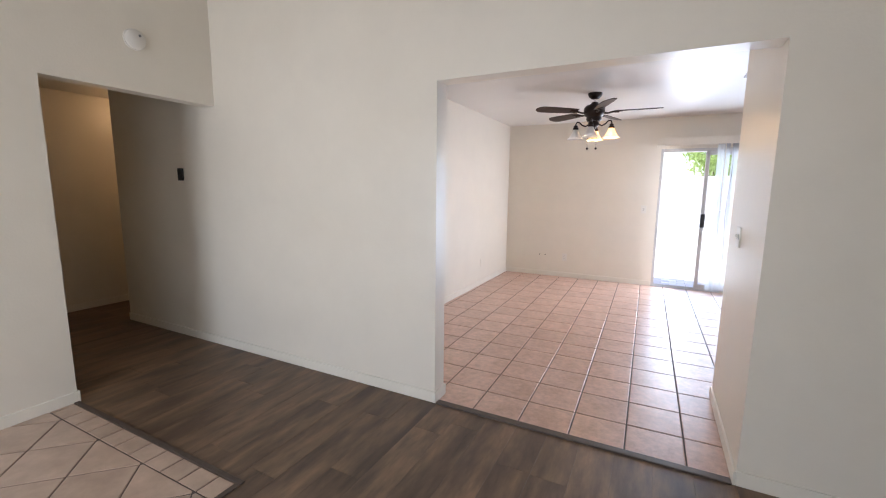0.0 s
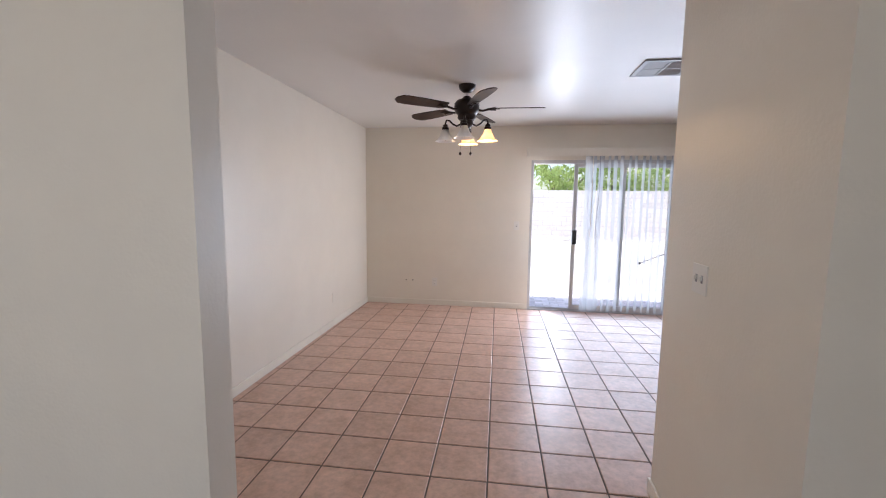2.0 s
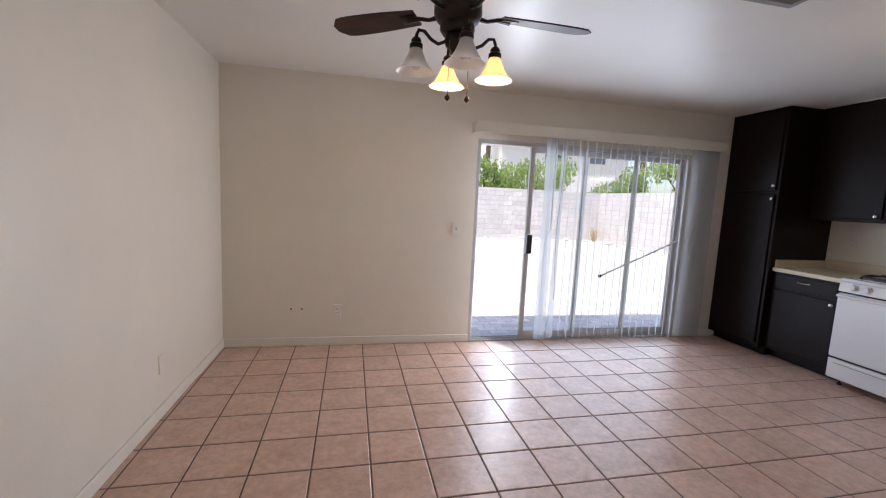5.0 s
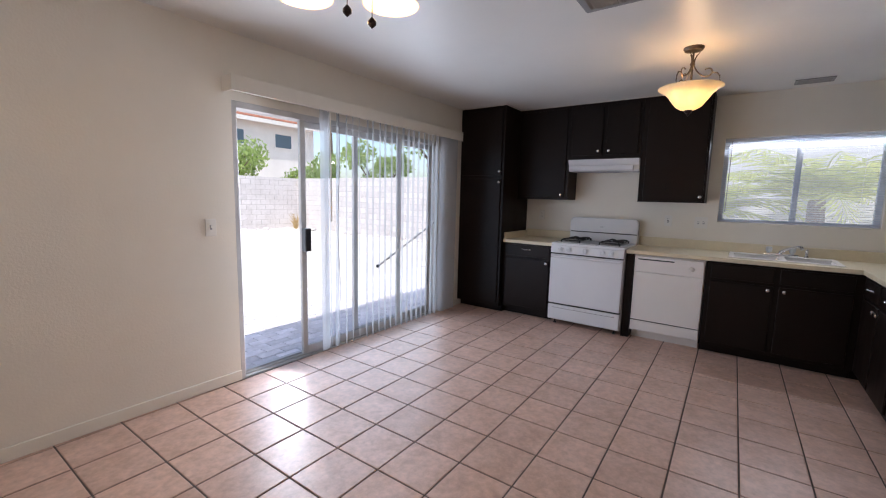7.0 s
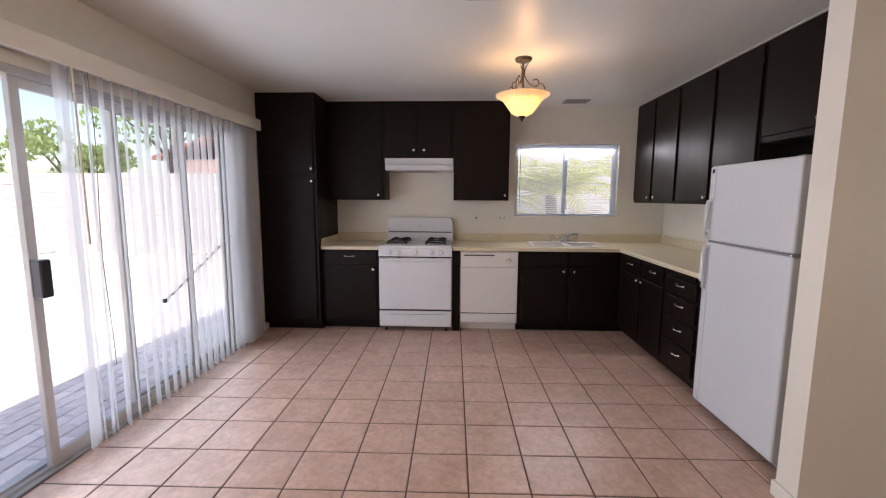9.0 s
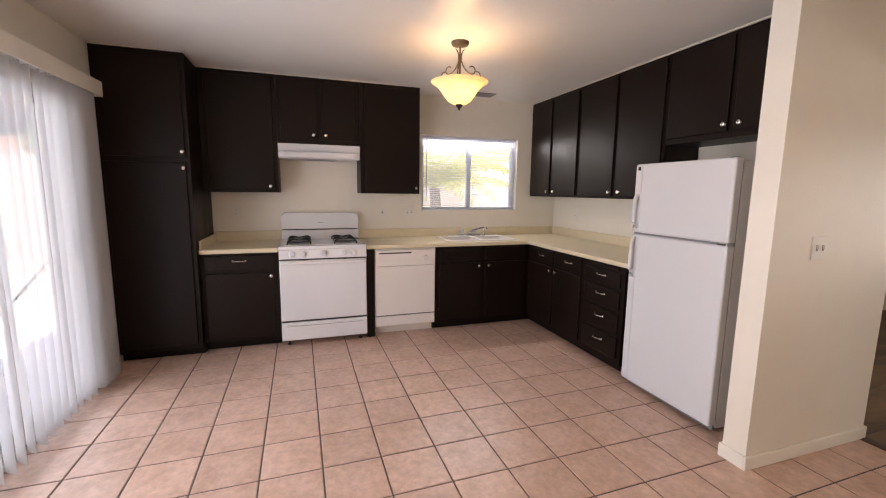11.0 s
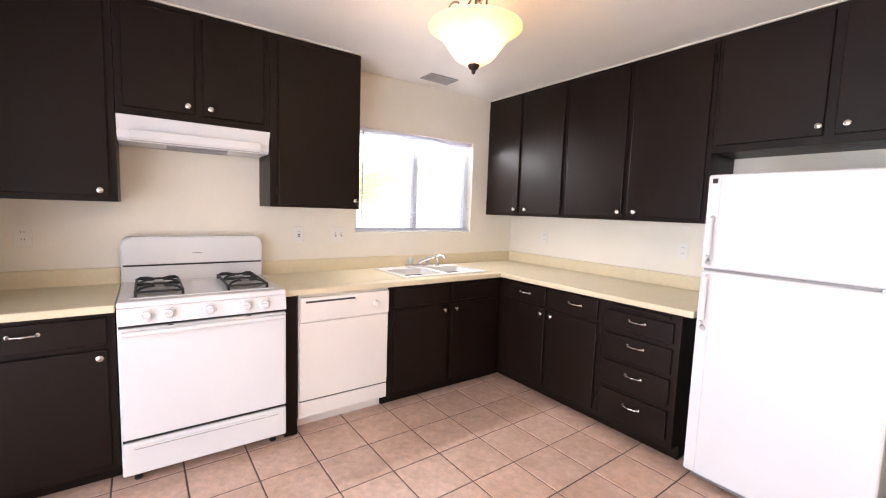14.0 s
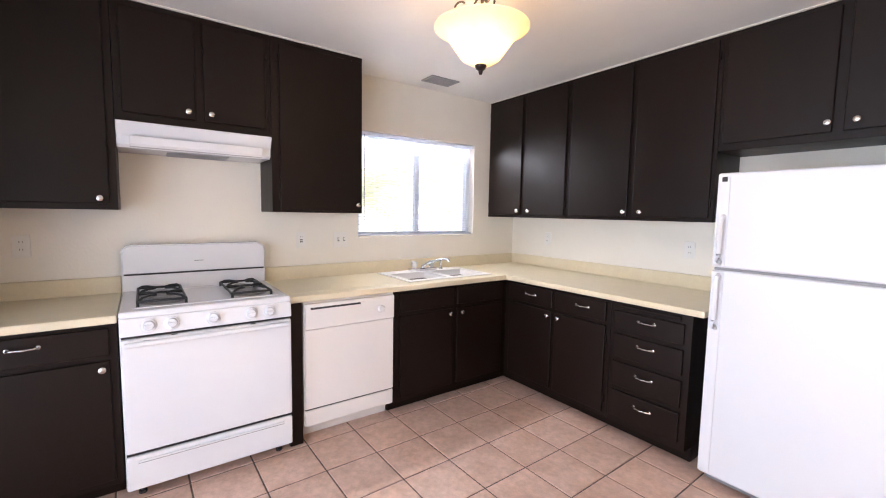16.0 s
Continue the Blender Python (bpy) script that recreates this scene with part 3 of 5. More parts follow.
def cabinet(name, run, a, b, front, back, z0, z1, fronts, label, category, group, toe=0.0):
    """fronts: (kind, a0, a1, z0, z1, fitting, fitting along, fitting z)."""
    a, b = min(a, b), max(a, b)
    mid = (a + b) / 2
    t = thing(name, (front, mid, z0) if run.facing == "west" else (mid, front, z0), label, category, group)
    if toe:
        part("body", run.box(a, b, front, back, z0 + toe, z1, 0.002), CAB, t)
        part("toe_kick", run.box(a, b, run.out(front, -0.085), back, z0, z0 + toe), CAB, t)
    else:
        part("body", run.box(a, b, front, back, z0, z1, 0.002), CAB, t)
    for kind, a0, a1, c0, c1, fit, fa, fz in fronts:
        face = run.out(front, 0.017)
        p = part(kind, run.box(a0, a1, face, run.out(front, -0.002), c0, c1, 0.005), CAB, t)
        if fit == "knob":
            placed("knob", KNOB, p, run.spot(fa, face, fz), "small round brushed nickel knob")
        elif fit == "pull":
            placed("pull_handle", PULL, p, run.spot(fa, face, fz), "arched brushed nickel pull")
        if kind in ("door", "cabinet_door") and fit == "knob":
            far = a0 if abs(fa - a0) > abs(fa - a1) else a1
            s = 0.006 if far == a0 else -0.006
            for hz in (c0 + 0.09, c1 - 0.09):
                part("hinge", run.box(far - s * 1.6, far - s * 0.1, run.out(front, 0.014), run.out(front, -0.001), hz - 0.024, hz + 0.024, 0.002), CAB, p)
    return t


W_, S_ = Run("west"), Run("south_wall")
BX, BZ = 5.187, 0.862          # face of the east base cabinets, underside of the worktop
BACKX, BACKY = EX - 0.002, SY + 0.002
cabinet("pantry_cabinet", W_, -0.605, -0.004, 5.115, BACKX, 0.0, CH - 0.006,
        [("door", -0.575, -0.035, 0.12, 1.605, "knob", -0.560, 1.565), ("door", -0.575, -0.035, 1.645, 2.39, "knob", -0.560, 1.690)],
        "tall espresso painted pantry cabinet with two doors", "cabinet", "kitchen cabinets", toe=0.08)
cabinet("base_cabinet", W_, -1.215, -0.607, BX, BACKX, 0.0, BZ,
        [("drawer", -1.185, -0.64, 0.715, 0.842, "pull", -0.905, 0.795), ("door", -1.185, -0.64, 0.115, 0.690, "knob", -1.157, 0.656)],
        "espresso painted base cabinet with one drawer and door", "cabinet", "kitchen cabinets", toe=0.085)
cabinet("filler_panel", W_, -2.062, -1.988, BX, BACKX, 0.0, BZ, [], "narrow espresso painted filler beside the dishwasher", "filler panel", "kitchen cabinets")
cabinet("sink_base_cabinet", W_, -3.712, -2.675, BX, BACKX, 0.0, BZ,
        [("drawer_front", -3.165, -2.715, 0.715, 0.842, "", 0, 0), ("drawer_front", -3.66, -3.205, 0.715, 0.842, "", 0, 0),
         ("door", -3.165, -2.715, 0.115, 0.690, "knob", -3.132, 0.656), ("door", -3.66, -3.205, 0.115, 0.690, "knob", -3.24, 0.656)],
        "espresso painted sink base cabinet with two doors", "cabinet", "kitchen cabinets", toe=0.085)
BY = -3.717
cabinet("base_cabinet", S_, 4.245, 5.185, BY, BACKY, 0.0, BZ,
        [("drawer", 4.705, 5.13, 0.715, 0.842, "pull", 4.905, 0.785), ("drawer", 4.275, 4.675, 0.715, 0.842, "pull", 4.448, 0.785),
         ("door", 4.705, 5.13, 0.115, 0.690, "knob", 4.737, 0.656), ("door", 4.275, 4.675, 0.115, 0.690, "knob", 4.643, 0.656)],
        "espresso painted corner base cabinet with two drawers and doors", "cabinet", "kitchen cabinets", toe=0.085)
cabinet("drawer_cabinet", S_, 3.765, 4.243, BY, BACKY, 0.0, BZ,
        [("cutting_board", 3.82, 4.19, 0.822, 0.846, "", 0, 0), ("drawer", 3.80, 4.215, 0.69, 0.805, "pull", 4.008, 0.764), ("drawer", 3.80, 4.215, 0.515, 0.66, "pull", 4.008, 0.612),
         ("drawer", 3.80, 4.215, 0.33, 0.485, "pull", 4.008, 0.428), ("drawer", 3.80, 4.215, 0.13, 0.30, "pull", 4.008, 0.238)],
        "espresso painted cabinet with four drawers and a pull-out board", "cabinet", "kitchen cabinets", toe=0.085)
corner = thing("corner_base", (5.5, -4.05, 0), "espresso painted blind corner base under the countertop", "cabinet", "kitchen cabinets")
part("body", box(5.187, BACKX, BACKY, -3.714, 0.085, BZ, 0.002), CAB, corner)
part("toe_kick", box(5.187, BACKX, BACKY, BY - 0.085, 0.0, 0.085), CAB, corner)
part("toe_kick", box(5.274, BACKX, BY - 0.085, -3.714, 0.0, 0.085), CAB, corner)
UX, UZ = 5.503, 1.378
cabinet("wall_cabinet", W_, -1.232, -0.607, UX, BACKX, UZ, CH - 0.006,
        [("door", -1.20, -0.655, UZ + 0.03, 2.40, "knob", -1.162, 1.435)],
        "espresso painted wall cabinet with one door", "cabinet", "kitchen wall cabinets")
cabinet("wall_cabinet", W_, -1.985, -1.234, UX, BACKX, 1.832, CH - 0.006,
        [("door", -1.59, -1.265, 1.875, 2.40, "knob", -1.555, 1.915), ("door", -1.955, -1.63, 1.875, 2.40, "knob", -1.665, 1.915)],
        "short espresso painted wall cabinet above the range hood", "cabinet", "kitchen wall cabinets")
cabinet("wall_cabinet", W_, -2.588, -1.987, UX, BACKX, UZ, CH - 0.006,
        [("door", -2.570, -2.035, UZ + 0.015, 2.40, "knob", -2.546, 1.435)],
        "espresso painted wall cabinet beside the kitchen window", "cabinet", "kitchen wall cabinets")
UY = -4.062
cabinet("wall_cabinet", S_, 4.882, EX - 0.003, UY, BACKY, 1.362, CH - 0.006,
        [("door", 5.375, 5.785, 1.385, 2.41, "knob", 5.405, 1.42), ("door", 4.905, 5.335, 1.385, 2.41, "knob", 5.272, 1.42)],
        "espresso painted wall cabinet with two tall doors", "cabinet", "kitchen wall cabinets")
cabinet("wall_cabinet", S_, 3.84, 4.88, UY, BACKY, 1.362, CH - 0.006,
        [("door", 4.375, 4.855, 1.385, 2.41, "knob", 4.393, 1.42), ("door", 3.862, 4.335, 1.385, 2.41, "knob", 4.274, 1.42)],
        "espresso painted wall cabinet with two tall doors", "cabinet", "kitchen wall cabinets")
cabinet("wall_cabinet", S_, PX1 + 0.004, 3.838, UY, BACKY, 1.775, CH - 0.006,
        [("door", 3.345, 3.815, 1.815, 2.41, "knob", 3.36, 1.86), ("door", 2.835, 3.305, 1.815, 2.41, "knob", 3.256, 1.86)],
        "short espresso painted wall cabinet above the refrigerator", "cabinet", "kitchen wall cabinets")
# caulk line where the cabinets meet the ceiling
for nm, args in (("trim", (5.093, 5.114, -0.60, -0.004)), ("trim", (5.482, 5.502, -2.588, -0.612)), ("trim", (PX1 + 0.004, EX - 0.003, UY, UY + 0.020))):
    solid(nm, box(*args, CH - 0.007, CH - 0.001, 0.002), TRIM, "thin uneven white caulk line above the cabinets", "trim")


# ---- worktop ----
def worktop():
    z0, z1, fx, fy = BZ, 0.900, 5.160, -3.690
    c = thing("countertop", (5.5, -3.2, z0), "cream laminate L-shaped countertop with low backsplash", "countertop")
    sx0, sx1, sy0, sy1 = 5.262, 5.708, -3.585, -2.845
    bm = box(fx, sx0, -3.69, -1.987, z0, z1, 0.006)
    box(sx0, sx1, sy1, -1.987, z0, z1, bm=bm)
    box(sx0, sx1, -3.69, sy0, z0, z1, bm=bm)
    box(sx1, BACKX, -3.69, -1.987, z0, z1, bm=bm)
    part("worktop", bm, COUNTER, c)
    part("worktop", box(3.70, BACKX, BACKY, fy, z0, z1 - 0.0005, 0.006), COUNTER, c)
    part("backsplash", box(BACKX - 0.02, BACKX, BACKY + 0.02, -1.987, z1 - 0.004, 0.995, 0.005), COUNTER, c)
    part("backsplash", box(3.70, BACKX, BACKY, BACKY + 0.02, z1 - 0.004, 0.995, 0.005), COUNTER, c)
    s = thing("countertop", (5.5, -0.9, z0), "short cream laminate countertop between pantry and stove", "countertop")
    part("worktop", box(fx, BACKX, -1.218, -0.607, z0, z1, 0.006), COUNTER, s)
    part("backsplash", box(BACKX - 0.02, BACKX, -1.218, -0.627, z1 - 0.004, 0.995, 0.005), COUNTER, s)
    part("backsplash", box(fx + 0.02, BACKX, -0.627, -0.607, z1 - 0.004, 0.975, 0.005), COUNTER, s)


worktop()


def sink():
    z = 0.900
    t = thing("sink", (5.48, -3.215, z), "white double-bowl drop-in kitchen sink", "sink")
    x0, x1, y0, y1 = 5.245, 5.725, -3.60, -2.83
    bm = bmesh.new()
    wells = ((5.285, 5.60, -3.565, -3.24), (5.285, 5.60, -3.19, -2.865))
    xs, ys = [x0, 5.285, 5.60, x1], [y0, -3.565, -3.24, -3.19, -2.865, y1]
    for i in range(3):
        for j in range(5):
            if i == 1 and j in (1, 3):
                continue
            box(xs[i], xs[i + 1], ys[j], ys[j + 1], z - 0.03, z + 0.010, bm=bm)
    bmesh.ops.remove_doubles(bm, verts=bm.verts, dist=1e-5)
    part("rim", bm, SINK, t)
    part("steel_edge", prism_ring(x0 - 0.006, x1 + 0.006, y0 - 0.006, y1 + 0.006, 0.008, z + 0.0005, z + 0.005), CHROME, t, "thin chrome edge")
    for a, b, c, d in wells:
        bm = bmesh.new()
        top = [bm.verts.new(p) for p in ((a, c, z), (b, c, z), (b, d, z), (a, d, z))]
        bot = [bm.verts.new(p) for p in ((a + 0.03, c + 0.03, z - 0.075), (b - 0.03, c + 0.03, z - 0.075), (b - 0.03, d - 0.03, z - 0.075), (a + 0.03, d - 0.03, z - 0.075))]
        for k in range(4):
            bm.faces.new((top[k], top[(k + 1) % 4], bot[(k + 1) % 4], bot[k]))
        bm.faces.new(bot)
        part("bowl", bm, SINK, t)
        part("drain", lathe([(0.0, 0.004), (0.035, 0.004), (0.042, 0.001)], ((a + b) / 2, (c + d) / 2, z - 0.075), 20), CHROME, t)
    f = thing("faucet", (5.665, -3.215, z + 0.01), "chrome kitchen faucet with two clear handles and sprayer", "faucet")
    zz = z + 0.010
    part("base_plate", box(5.640, 5.695, -3.345, -3.085, zz, zz + 0.022, 0.007), CHROME, f, smooth=True)
    for y in (-3.30, -3.13):
        part("handle", lathe([(0.012, 0), (0.012, 0.012), (0.021, 0.016), (0.025, 0.03), (0.024, 0.055), (0.016, 0.062), (0, 0.063)], (5.668, y, zz + 0.018), 8), CLEAR, f, "clear acrylic handle")
    part("spout", tube([(5.668, -3.215, zz + 0.015), (5.665, -3.215, zz + 0.035), (5.64, -3.235, zz + 0.055), (5.58, -3.28, zz + 0.085), (5.52, -3.325, zz + 0.105), (5.495, -3.343, zz + 0.103), (5.485, -3.35, zz + 0.085)],
                       [0.018, 0.015, 0.013, 0.012, 0.011, 0.012, 0.013], 12), CHROME, f, smooth=True)
    part("sprayer", lathe([(0.018, 0), (0.016, 0.012), (0.011, 0.02), (0.013, 0.06), (0.009, 0.075), (0, 0.076)], (5.668, -3.40, zz), 14), CHROME, f, smooth=True)


def prism_ring(x0, x1, y0, y1, w, z0, z1):
    bm = box(x0, x1, y0, y0 + w, z0, z1)
    box(x0, x1, y1 - w, y1, z0, z1, bm=bm)
    box(x0, x0 + w, y0 + w, y1 - w, z0, z1, bm=bm)
    box(x1 - w, x1, y0 + w, y1 - w, z0, z1, bm=bm)
    return bm


sink()


# ---- gas range ----
def gas_range():
    y0, y1 = -1.983, -1.223
    t = thing("gas_range", (5.45, -1.6, 0), "white freestanding gas range with black cast-iron grates", "stove")
    part("body", box(5.150, 5.785, y0, y1, 0.05, 0.885, 0.004), ENAMEL, t)
    for y in (y0 + 0.06, y1 - 0.06):
        for x in (5.20, 5.72):
            part("foot", lathe([(0.018, 0), (0.018, 0.012), (0.008, 0.014), (0.008, 0.055)], (x, y, 0.0), 10), BLACKPLASTIC, t)
    bm = box(5.108, 5.150, y0 + 0.004, y1 - 0.004, 0.246, 0.790, 0.010, seg=3)
    d = part("oven_door", bm, ENAMEL, t)
    bm = tube([(5.085, y0 + 0.02, 0.770), (5.085, y1 - 0.02, 0.770)], 0.013, 12)
    for y in (y0 + 0.10, y1 - 0.10):
        box(5.083, 5.112, y - 0.014, y + 0.014, 0.760, 0.780, 0.003, bm=bm)
    part("door_handle", bm, ENAMEL, d, smooth=True)
    for y in (y0 + 0.20, y1 - 0.21):
        part("vent_slot", box(5.107, 5.110, y - 0.012, y + 0.012, 0.7885, 0.7925), SLOT, d)
    # dark strip fills the gap to give it its shade
    part("door_gap_shade", box(5.128, 5.152, y0 + 0.006, y1 - 0.006, 0.7905, 0.803), SLOT, t, "dark strip painted as the shade in the gap above the oven door")
    dr = part("broiler_drawer", box(5.112, 5.150, y0 + 0.004, y1 - 0.004, 0.065, 0.229, 0.008, seg=3), ENAMEL, t)
    part("drawer_lip", box(5.104, 5.116, y0 + 0.05, y1 - 0.05, 0.198, 0.209, 0.004), ENAMEL, dr)
    # grey strip drawn on the drawer as the lip's cast shade
    part("lip_shadow", box(5.1105, 5.113, y0 + 0.05, y1 - 0.05, 0.1935, 0.1975), SEAM, dr)
    # shade between drawer and door, put in as a dark strip
    part("drawer_gap_shade", box(5.126, 5.152, y0 + 0.006, y1 - 0.006, 0.230, 0.245), SLOT, t, "dark strip painted as the shade in the gap above the drawer")
    pan = part("control_panel", prism([(5.108, 0.804), (5.150, 0.804), (5.150, 0.895), (5.120, 0.884)], "y", y0 + 0.002, y1 - 0.002, 0.004), ENAMEL, t)
    kn = finish(lathe([(0.0, 0.022), (0.018, 0.022), (0.0205, 0.018), (0.023, 0.007), (0.031, 0.004), (0.032, 0.0)], (0, 0, 0), 22), "knob", ENAMEL, True)
    for y in (-1.335, -1.425, -1.60, -1.775, -1.865):
        k = placed("knob", kn, t, pose(5.1125, y, 0.847, 0, -90 + 8, 0), "white round burner knob")
        o = new("knob_grip", GRIP)
        o.parent = k
    top = part("cooktop", box(5.125, 5.72, y0, y1, 0.885, 0.915, 0.010, seg=3), ENAMEL, t)
    part("cooktop_well", prism_ring(5.19, 5.68, y0 + 0.05, y1 - 0.05, 0.012, 0.913, 0.919), ENAMEL, top)

    def grate(yc):
        rim = [(5.235, yc - 0.100), (5.650, yc - 0.100), (5.650, yc + 0.100), (5.235, yc + 0.100)]
        bm = bmesh.new()
        for k in range(4):
            p, q = rim[k], rim[(k + 1) % 4]
            tube([(*p, 0.938), (*q, 0.938)], 0.0062, 8, bm)
        tube([(5.4425, yc - 0.100, 0.938), (5.4425, yc, 0.944), (5.4425, yc + 0.100, 0.938)], 0.0055, 8, bm)
        g = part("grate", bm, IRON, t, "black cast-iron grate over two burners", True)
        for xc in (5.340, 5.545):
            for k in range(4):
                c, d = math.cos(radians(45 + 90 * k)), math.sin(radians(45 + 90 * k))
                bm = tube([(xc + c * 0.138, yc + d * 0.138, 0.938), (xc + c * 0.115, yc + d * 0.115, 0.951), (xc + c * 0.075, yc + d * 0.075, 0.955), (xc + c * 0.032, yc + d * 0.032, 0.952)], [0.006, 0.006, 0.0055, 0.005], 7)
                part("grate_finger", bm, IRON, g, "", True)
        for x in (5.231, 5.654):
            for y in (yc - 0.099, yc + 0.099):
                part("grate_foot", box(x - 0.006, x + 0.006, y - 0.006, y + 0.006, 0.915, 0.936), IRON, g)
        for xc in (5.340, 5.545):
            part("burner", lathe([(0.10, 0.0), (0.09, 0.006), (0.05, 0.004), (0.045, 0.014), (0.034, 0.02), (0.0, 0.021)], (xc, yc, 0.915), 24), BURNER, top, smooth=True)

    grate(-1.395)
    grate(-1.805)
    arc = [(0.045 * (1 - math.sin(k * math.pi / 12)), 0.045 * (1 - math.cos(k * math.pi / 12))) for k in range(7)]
    edge = [(y0, 0.90), (y1, 0.90)] + [(y1 - u, 1.178 - v) for u, v in reversed(arc)] + [(y0 + u, 1.178 - v) for u, v in arc]
    bg = part("backguard", prism(edge, "x", 5.716, 5.785, 0.008), ENAMEL, t)
    face = [(y0 + 0.006, 1.014), (y1 - 0.006, 1.014)] + [(y1 - 0.006 - u, 1.172 - v) for u, v in reversed(arc)] + [(y0 + 0.006 + u, 1.172 - v) for u, v in arc]
    part("backguard_panel", prism(face, "x", 5.703, 5.718, 0.005), ENAMEL, bg, "raised white panel with rounded corners")
    # no groove is cut: a dark strip gives the shade below the panel
    part("backguard_groove_shade", box(5.7105, 5.7165, y0 + 0.010, y1 - 0.010, 1.004, 1.014), SLOT, bg, "dark strip painted as the shade under the overhanging panel")
    part("badge", box(5.7015, 5.7035, -1.625, -1.575, 1.075, 1.079), SEAM, bg, "small grey maker badge")


GRIP = finish(box(-0.004, 0.004, -0.020, 0.020, 0.019, 0.030, 0.003), "knob_grip", ENAMEL)
BURNER = material("burner_steel", (0.30, 0.29, 0.285), 0.4, metal=0.7, spread=0.2, scale=20)
gas_range()


def range_hood():
    y0, y1 = -1.980, -1.236
    t = thing("range_hood", (5.65, -1.6, 1.70), "white under-cabinet range hood above the stove", "range hood")
    part("shell", prism([(5.504, 1.757), (5.462, 1.822), (5.462, 1.829), (5.805, 1.829), (5.805, 1.700), (5.520, 1.700), (5.500, 1.715)], "y", y0, y1, 0.003), ENAMEL, t)
    part("visor", prism([(5.458, 1.717), (5.466, 1.757), (5.510, 1.757), (5.512, 1.704), (5.470, 1.704)], "y", y0 + 0.055, y1 - 0.055, 0.002), ENAMEL, t)
    part("filter", box(5.56, 5.76, y0 + 0.22, y1 - 0.22, 1.694, 1.702), SEAM, t, "grey mesh grease filter")


range_hood()


def dishwasher():
    y0, y1, fx = -2.667, -2.070, 5.172
    t = thing("dishwasher", (5.45, -2.37, 0), "almond-white built-in dishwasher under the cream countertop", "dishwasher")
    part("body", box(fx + 0.02, BACKX, y0, y1, 0.09, 0.855), DWHITE, t)
    d = part("door", box(fx, fx + 0.03, y0 + 0.004, y1 - 0.004, 0.205, 0.690, 0.006), DWHITE, t)
    c = part("control_panel", box(fx - 0.010, fx + 0.03, y0 + 0.004, y1 - 0.004, 0.693, 0.845, 0.006), DWHITE, t)
    part("handle_slot", box(fx - 0.0115, fx - 0.008, -2.42, -2.105, 0.812, 0.824), SLOT, c)
    for i in range(9):
        y = -2.12 - i * 0.028
        part("vent_rib", box(fx - 0.013, fx - 0.010, y - 0.0015, y + 0.0015, 0.812, 0.824), SEAM, c)
    part("latch", box(fx - 0.016, fx - 0.010, -2.45, -2.425, 0.80, 0.828, 0.002), DWHITE, c)
    part("dial", lathe([(0, 0.018), (0.016, 0.018), (0.022, 0.012), (0.024, 0.0)], (0, 0, 0), 20, turn=pose(fx - 0.010, -2.565, 0.765, 0, -90, 0)), DWHITE, c, smooth=True)
    for y in (-2.475, -2.49, -2.505):
        part("button", box(fx - 0.0125, fx - 0.0095, y - 0.004, y + 0.004, 0.757, 0.770, 0.001), PLATE, c)
    part("access_panel", box(fx + 0.004, fx + 0.03, y0 + 0.004, y1 - 0.004, 0.100, 0.196, 0.005), DWHITE, t)
    part("kick_plate", box(fx + 0.11, fx + 0.12, y0 + 0.004, y1 - 0.004, 0.0, 0.098), DWHITE, t)
    # dark filler painted as the shade between door and access panel
    part("panel_gap_shade", box(fx + 0.012, fx + 0.022, y0 + 0.004, y1 - 0.004, 0.196, 0.205), SLOT, t)


dishwasher()


